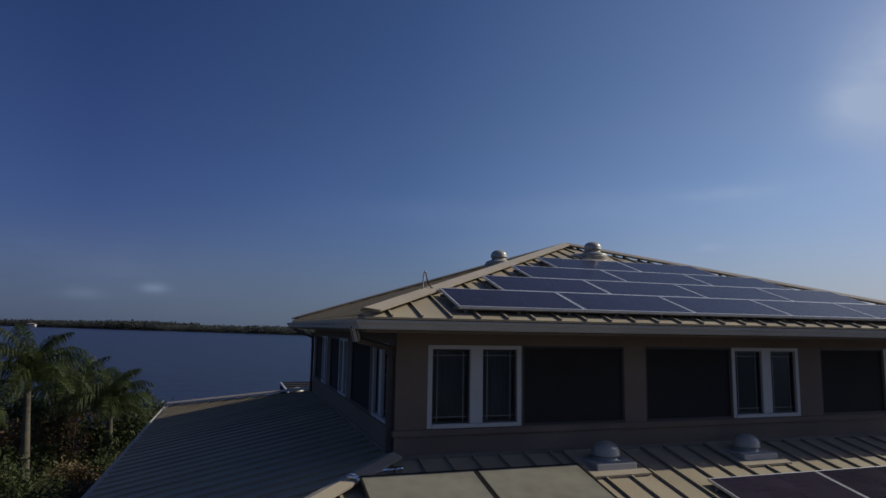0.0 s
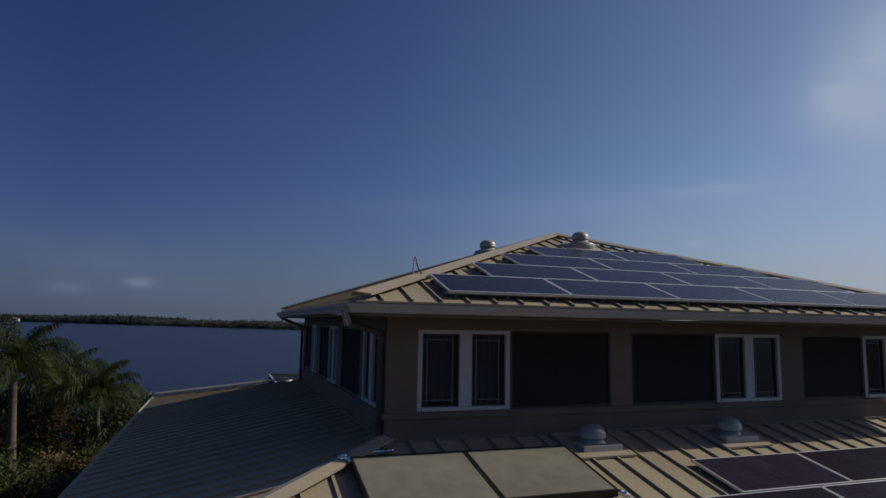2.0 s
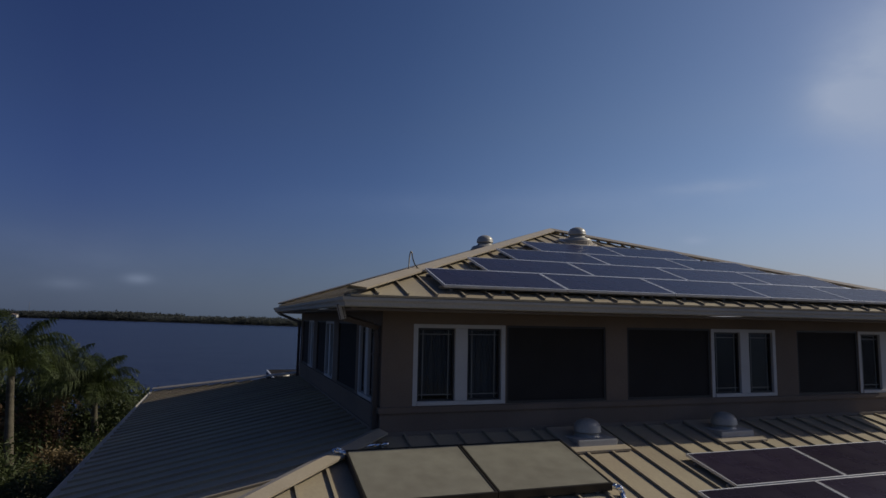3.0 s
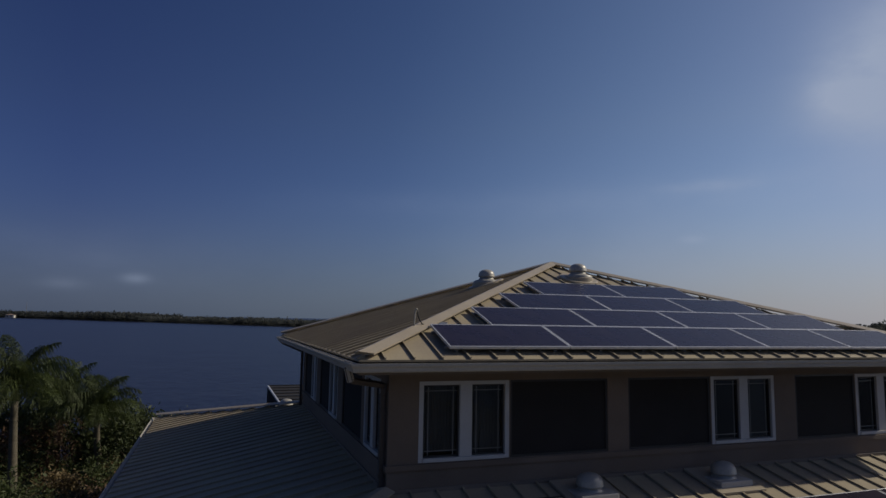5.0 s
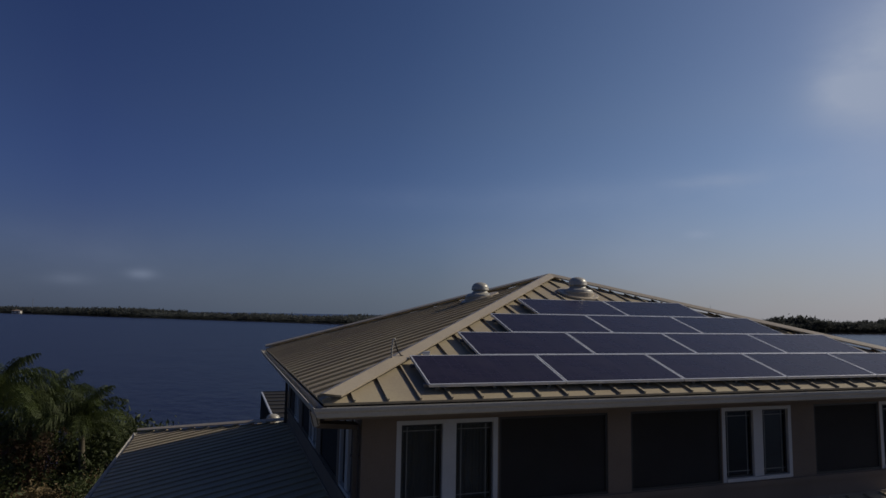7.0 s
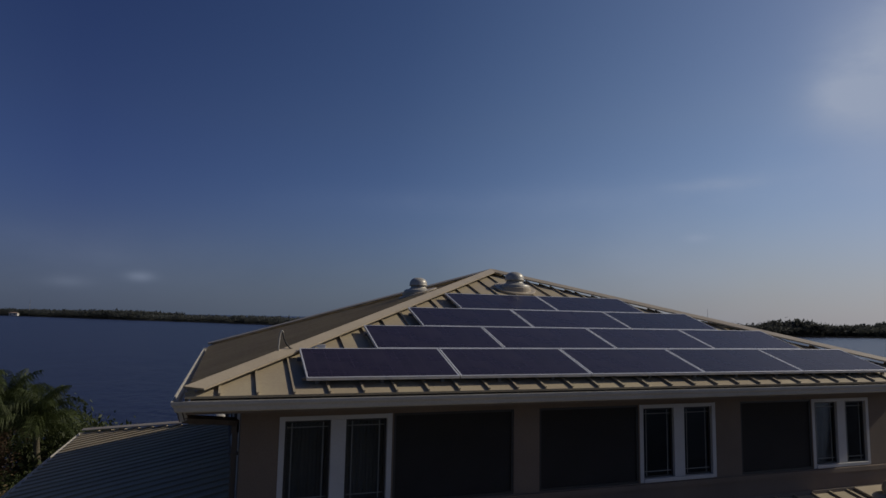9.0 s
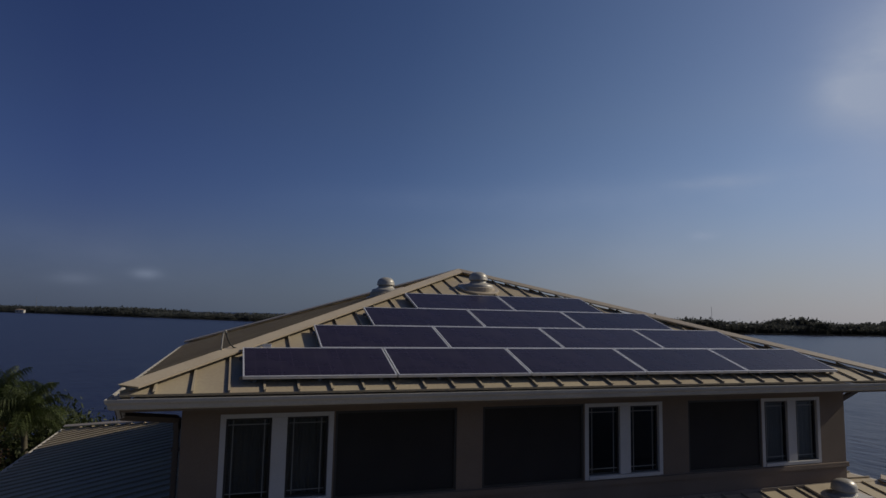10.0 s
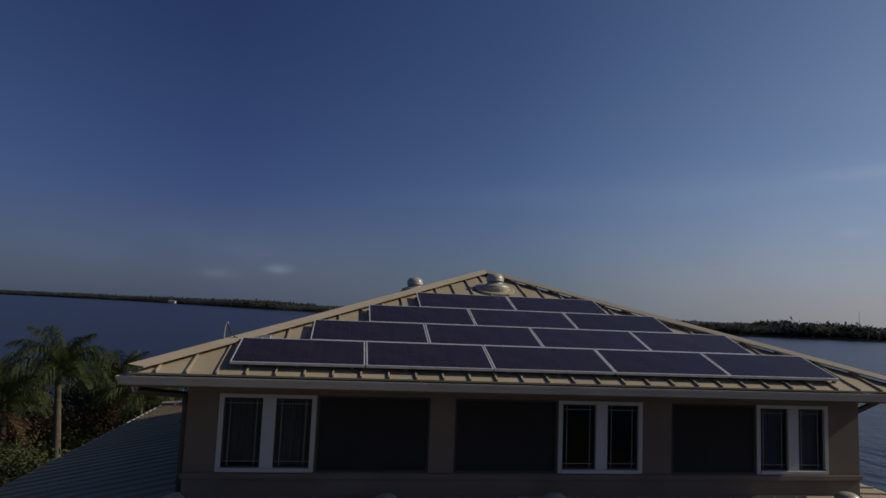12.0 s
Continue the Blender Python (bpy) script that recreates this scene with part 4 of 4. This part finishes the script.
def frond_mesh(name, length, arch, droop, seed, mat):
    """One feathered palm leaf: a bent midrib with hanging leaflets on both sides."""
    rng = random.Random(seed)
    pts, p, a = [], Vector((0, 0, 0)), radians(arch)
    steps = 12
    for i in range(steps + 1):
        pts.append(p.copy())
        p = p + Vector((math.cos(a), 0, math.sin(a))) * (length / steps)
        a -= radians(droop) / steps * (0.5 + i / steps)
    bm = tube(pts, 0.028, 5, 0.004)
    n = 54
    for i in range(3, n):
        f = i / n * steps
        k = min(int(f), steps - 1)
        q = pts[k].lerp(pts[k + 1], f - k)
        run = (pts[k + 1] - pts[k]).normalized()
        size = length * 0.33 * (math.sin(math.pi * min(1, 0.12 + 0.88 * i / n)) ** 0.6 + 0.08)
        for s in (-1, 1):
            out = (Vector((0, s, 0)) * 0.85 + run * 0.55 + Vector((rng.uniform(-0.2, 0.2), 0, rng.uniform(-0.2, 0.3)))).normalized()
            tip = (out * 0.35 + Vector((0, 0, -1)) * rng.uniform(0.7, 1.25) + run * 0.2).normalized()
            ln = size * rng.uniform(0.6, 1.25)
            m1, m2 = q + out * ln * 0.36, q + out * ln * 0.42 + tip * ln * 0.66
            w = run * 0.016
            v = [bm.verts.new(x) for x in (q - w * 0.5, q + w * 0.5, m1 + w, m1 - w, m2)]
            bm.faces.new((v[0], v[1], v[2], v[3]))
            bm.faces.new((v[3], v[2], v[4]))
    me = bpy.data.meshes.new(name)
    bm.to_mesh(me)
    bm.free()
    me.materials.append(mat)
    return me


FRONDS = [frond_mesh("frond", 2.5, 62, 120, 1, FROND), frond_mesh("frond", 2.6, 42, 125, 2, FROND), frond_mesh("frond", 2.4, 20, 100, 3, FROND), frond_mesh("frond", 2.2, 80, 75, 4, FROND)]
DEADS = [frond_mesh("dead_frond", 1.9, -25, 55, 5, DEAD)]


def palm(x, y, z0, z1, size, count, seed, label, dead=3, lean=0.2, spear=True):
    rng = random.Random(seed)
    p = thing("palm_tree", label, "palm tree", "palms beside the house", at=(x, y, z0))
    h = z1 - z0
    bm = tube([(lean * (1 - k / 10) ** 2 - lean, 0.1 * math.sin(k * 0.4), h * k / 10 - (0.2 if k == 0 else 0)) for k in range(11)], 0.17 * size ** 0.5, 14, 0.115 * size ** 0.5)
    part("trunk", bm, TRUNK, p, "pale ringed trunk", smooth=True)
    top = (-lean, 0.1 * math.sin(4.0), h)
    part("crownshaft", tube([top, (top[0], top[1], h + 0.35 * size), (top[0], top[1], h + 0.8 * size)], 0.14 * size ** 0.5, 12, 0.05), SHAFT, p, "green crownshaft", smooth=True)
    for k in range(count + dead):
        is_dead = k >= count
        f = k / count
        me = DEADS[0] if is_dead else (FRONDS[3] if f < 0.18 else FRONDS[0] if f < 0.45 else FRONDS[1] if f < 0.75 else FRONDS[2])
        o = new("dead_frond" if is_dead else "frond", me)
        o.parent = p
        s = size * rng.uniform(0.85, 1.12)
        o.matrix_local = Matrix.Translation((top[0], top[1], h + (0.2 if is_dead else 0.25 + 0.5 * (1 - f)) * size)) @ pose(0, 0, 0, rng.uniform(-12, 12), rng.uniform(-8, 8), 137.5 * k + rng.uniform(-15, 15)) @ Matrix.Diagonal((s, s, s, 1))
        if is_dead:
            o["label"] = "hanging brown dead frond"
    return p


palm(-6.75, 25.5, 0.45, 4.25, 0.90, 30, 11, "tall feathery palm with a pale trunk beside the lower roof", 1)
palm(-7.1, 32.0, 0.40, 2.75, 1.02, 34, 12, "bushy feathery palm near the waterline", 3, -0.3)
palm(-4.6, 29.0, 0.40, 2.85, 0.84, 30, 13, "slender feathery palm with drooping green fronds", 0, 0.3)
palm(-9.9, 28.0, 0.40, 2.55, 1.0, 26, 14, "spreading feathery palm among dry undergrowth", 4, 0.2)
palm(-12.6, 31.0, 0.40, 2.45, 1.0, 24, 15, "spreading feathery palm among dry undergrowth", 4, -0.2)


def shrub(name, seed, w, h, leaves, mat, leaf, label, group, category="shrub"):
    """A loose bush: forked stems and many small leaves with gaps between the clumps."""
    rng = random.Random(seed)
    sh = thing(name, label, category, group)
    hubs = []
    bm = bmesh.new()
    for k in range(9):
        a, r = rng.uniform(0, 6.28), w * rng.uniform(0.2, 0.5)
        tip = Vector((r * math.cos(a), r * math.sin(a), h * rng.uniform(0.5, 0.98)))
        mid = tip * 0.5 + Vector((rng.uniform(-0.1, 0.1), rng.uniform(-0.1, 0.1), h * 0.08))
        hubs += [tip, tip.lerp(mid, 0.5)]
        t = tube([(0, 0, -0.1), mid, tip], 0.03, 5, 0.008)
        me = bpy.data.meshes.new("tmp")
        t.to_mesh(me)
        t.free()
        bm.from_mesh(me)
        bpy.data.meshes.remove(me)
    part("stems", bm, WOOD, sh)
    verts, faces = [], []
    for k in range(leaves):
        c = rng.choice(hubs)
        g = Vector((rng.gauss(0, 1), rng.gauss(0, 1), rng.gauss(0, 0.8))) * (w * 0.13)
        q = c + g
        if q.z < 0.02:
            q.z = rng.uniform(0.02, 0.2)
        d = Vector((rng.gauss(0, 1), rng.gauss(0, 1), rng.gauss(0.2, 0.8))).normalized()
        s = d.cross(Vector((rng.gauss(0, 1), rng.gauss(0, 1), 1))).normalized()
        ln = leaf * rng.uniform(0.6, 1.3)
        b = len(verts)
        verts += [tuple(q - d * ln), tuple(q + s * ln * 0.38), tuple(q + d * ln), tuple(q - s * ln * 0.38)]
        faces.append((b, b + 1, b + 2, b + 3))
    me = bpy.data.meshes.new("foliage")
    me.from_pydata(verts, [], faces)
    me.materials.append(mat)
    o = new("foliage", me)
    o.parent = sh
    return sh


rng = random.Random(77)
KINDS = [shrub("shrub", 21, 1.8, 1.3, 1500, BUSH, 0.075, "low dark green shrub by the house", "shrubs"),
         shrub("shrub", 22, 2.3, 1.7, 1900, BUSH, 0.08, "broad dark green shrub by the house", "shrubs"),
         shrub("shrub", 23, 1.7, 1.5, 1100, DEAD, 0.08, "reddish brown dried shrub by the house", "shrubs"),
         shrub("shrub", 24, 1.6, 1.1, 1000, STRAW, 0.085, "straw-coloured dry shrub by the house", "shrubs")]
spots = []
for k in range(900):
    x, y = rng.uniform(-17, -3.0), rng.uniform(12, 35.5)
    if shore_height(x, y) < 0.22 or any((x - a) ** 2 + (y - b) ** 2 < 1.3 for a, b in spots):
        continue
    if rng.random() < (0.55 if y > 22 else 0.75):
        spots.append((x, y))
spots = spots[:110]
for n, (x, y) in enumerate(spots):
    src = KINDS[n] if n < 4 else KINDS[rng.choice((0, 0, 0, 1, 1, 1, 1, 2, 3) if x > -8 else (0, 1, 2, 2, 3, 3, 3))]
    s = rng.uniform(0.7, 1.25)
    m = Matrix.Translation((x, y, shore_height(x, y) - 0.03)) @ pose(0, 0, 0, 0, 0, rng.uniform(0, 360))
    if n < 4:
        src.matrix_basis = m
    else:
        o = copy_thing(src, m)
        o.matrix_basis = m @ Matrix.Diagonal((s, s, s * rng.uniform(0.8, 1.2), 1))

# taller thicket on the bank between the palms
for x, y, s, k in ((-10.4, 32.8, 1.55, 1), (-9.1, 33.8, 1.7, 1), (-8.3, 31.2, 1.35, 2), (-7.9, 34.6, 1.5, 0), (-5.4, 32.9, 1.6, 1), (-4.5, 31.9, 1.45, 1), (-3.7, 30.6, 1.5, 0), (-2.9, 28.9, 1.35, 1), (-8.9, 28.6, 1.3, 2), (-11.6, 30.2, 1.4, 1)):
    o = copy_thing(KINDS[k], Matrix.Identity(4))
    o.matrix_basis = Matrix.Translation((x, y, shore_height(x, y) - 0.04)) @ pose(0, 0, 0, 0, 0, 77 * x) @ Matrix.Diagonal((s, s, s * 1.05, 1))

# dry grass along the banks
verts, faces = [], []
for k in range(9000):
    if k < 6500:
        x, y = rng.uniform(-20, -2.5), rng.uniform(8, 36)
    else:
        x, y = rng.uniform(14.5, 21.0), rng.uniform(2, 27)
    z = shore_height(x, y)
    if z < 0.05:
        continue
    h, a, lean = rng.uniform(0.15, 0.55), rng.uniform(0, 6.28), rng.uniform(0.05, 0.3)
    dx, dy = 0.012 * math.cos(a), 0.012 * math.sin(a)
    b = len(verts)
    verts += [(x - dx, y - dy, z - 0.02), (x + dx, y + dy, z - 0.02), (x + lean * math.sin(a), y - lean * math.cos(a), z + h)]
    faces.append((b, b + 1, b + 2))
me = bpy.data.meshes.new("dry_grass")
me.from_pydata(verts, [], faces)
me.materials.append(STRAW)
tagged(new("dry_grass", me), "thin dry grass on the sandy bank", "grass", kind="stuff")

# a pale plank walk near the shore
boards = thing("plank_walk", "short pale weathered plank walk in the undergrowth", "walkway", at=(-10.3, 30.2, 0.62))
PLANK = shader("weathered_plank", (0.50, 0.46, 0.40), 0.85, 0.0, (0.38, 0.34, 0.29), 2, 30, 0.3, 40, 0.1)
for k in range(9):
    part("plank", boxed(k * 0.16, k * 0.16 + 0.145, -0.5, 0.5, 0, 0.04), PLANK, boards)
for y in (-0.4, 0.34):
    part("joist", boxed(0, 1.43, y, y + 0.06, -0.22, -0.002), PLANK, boards)
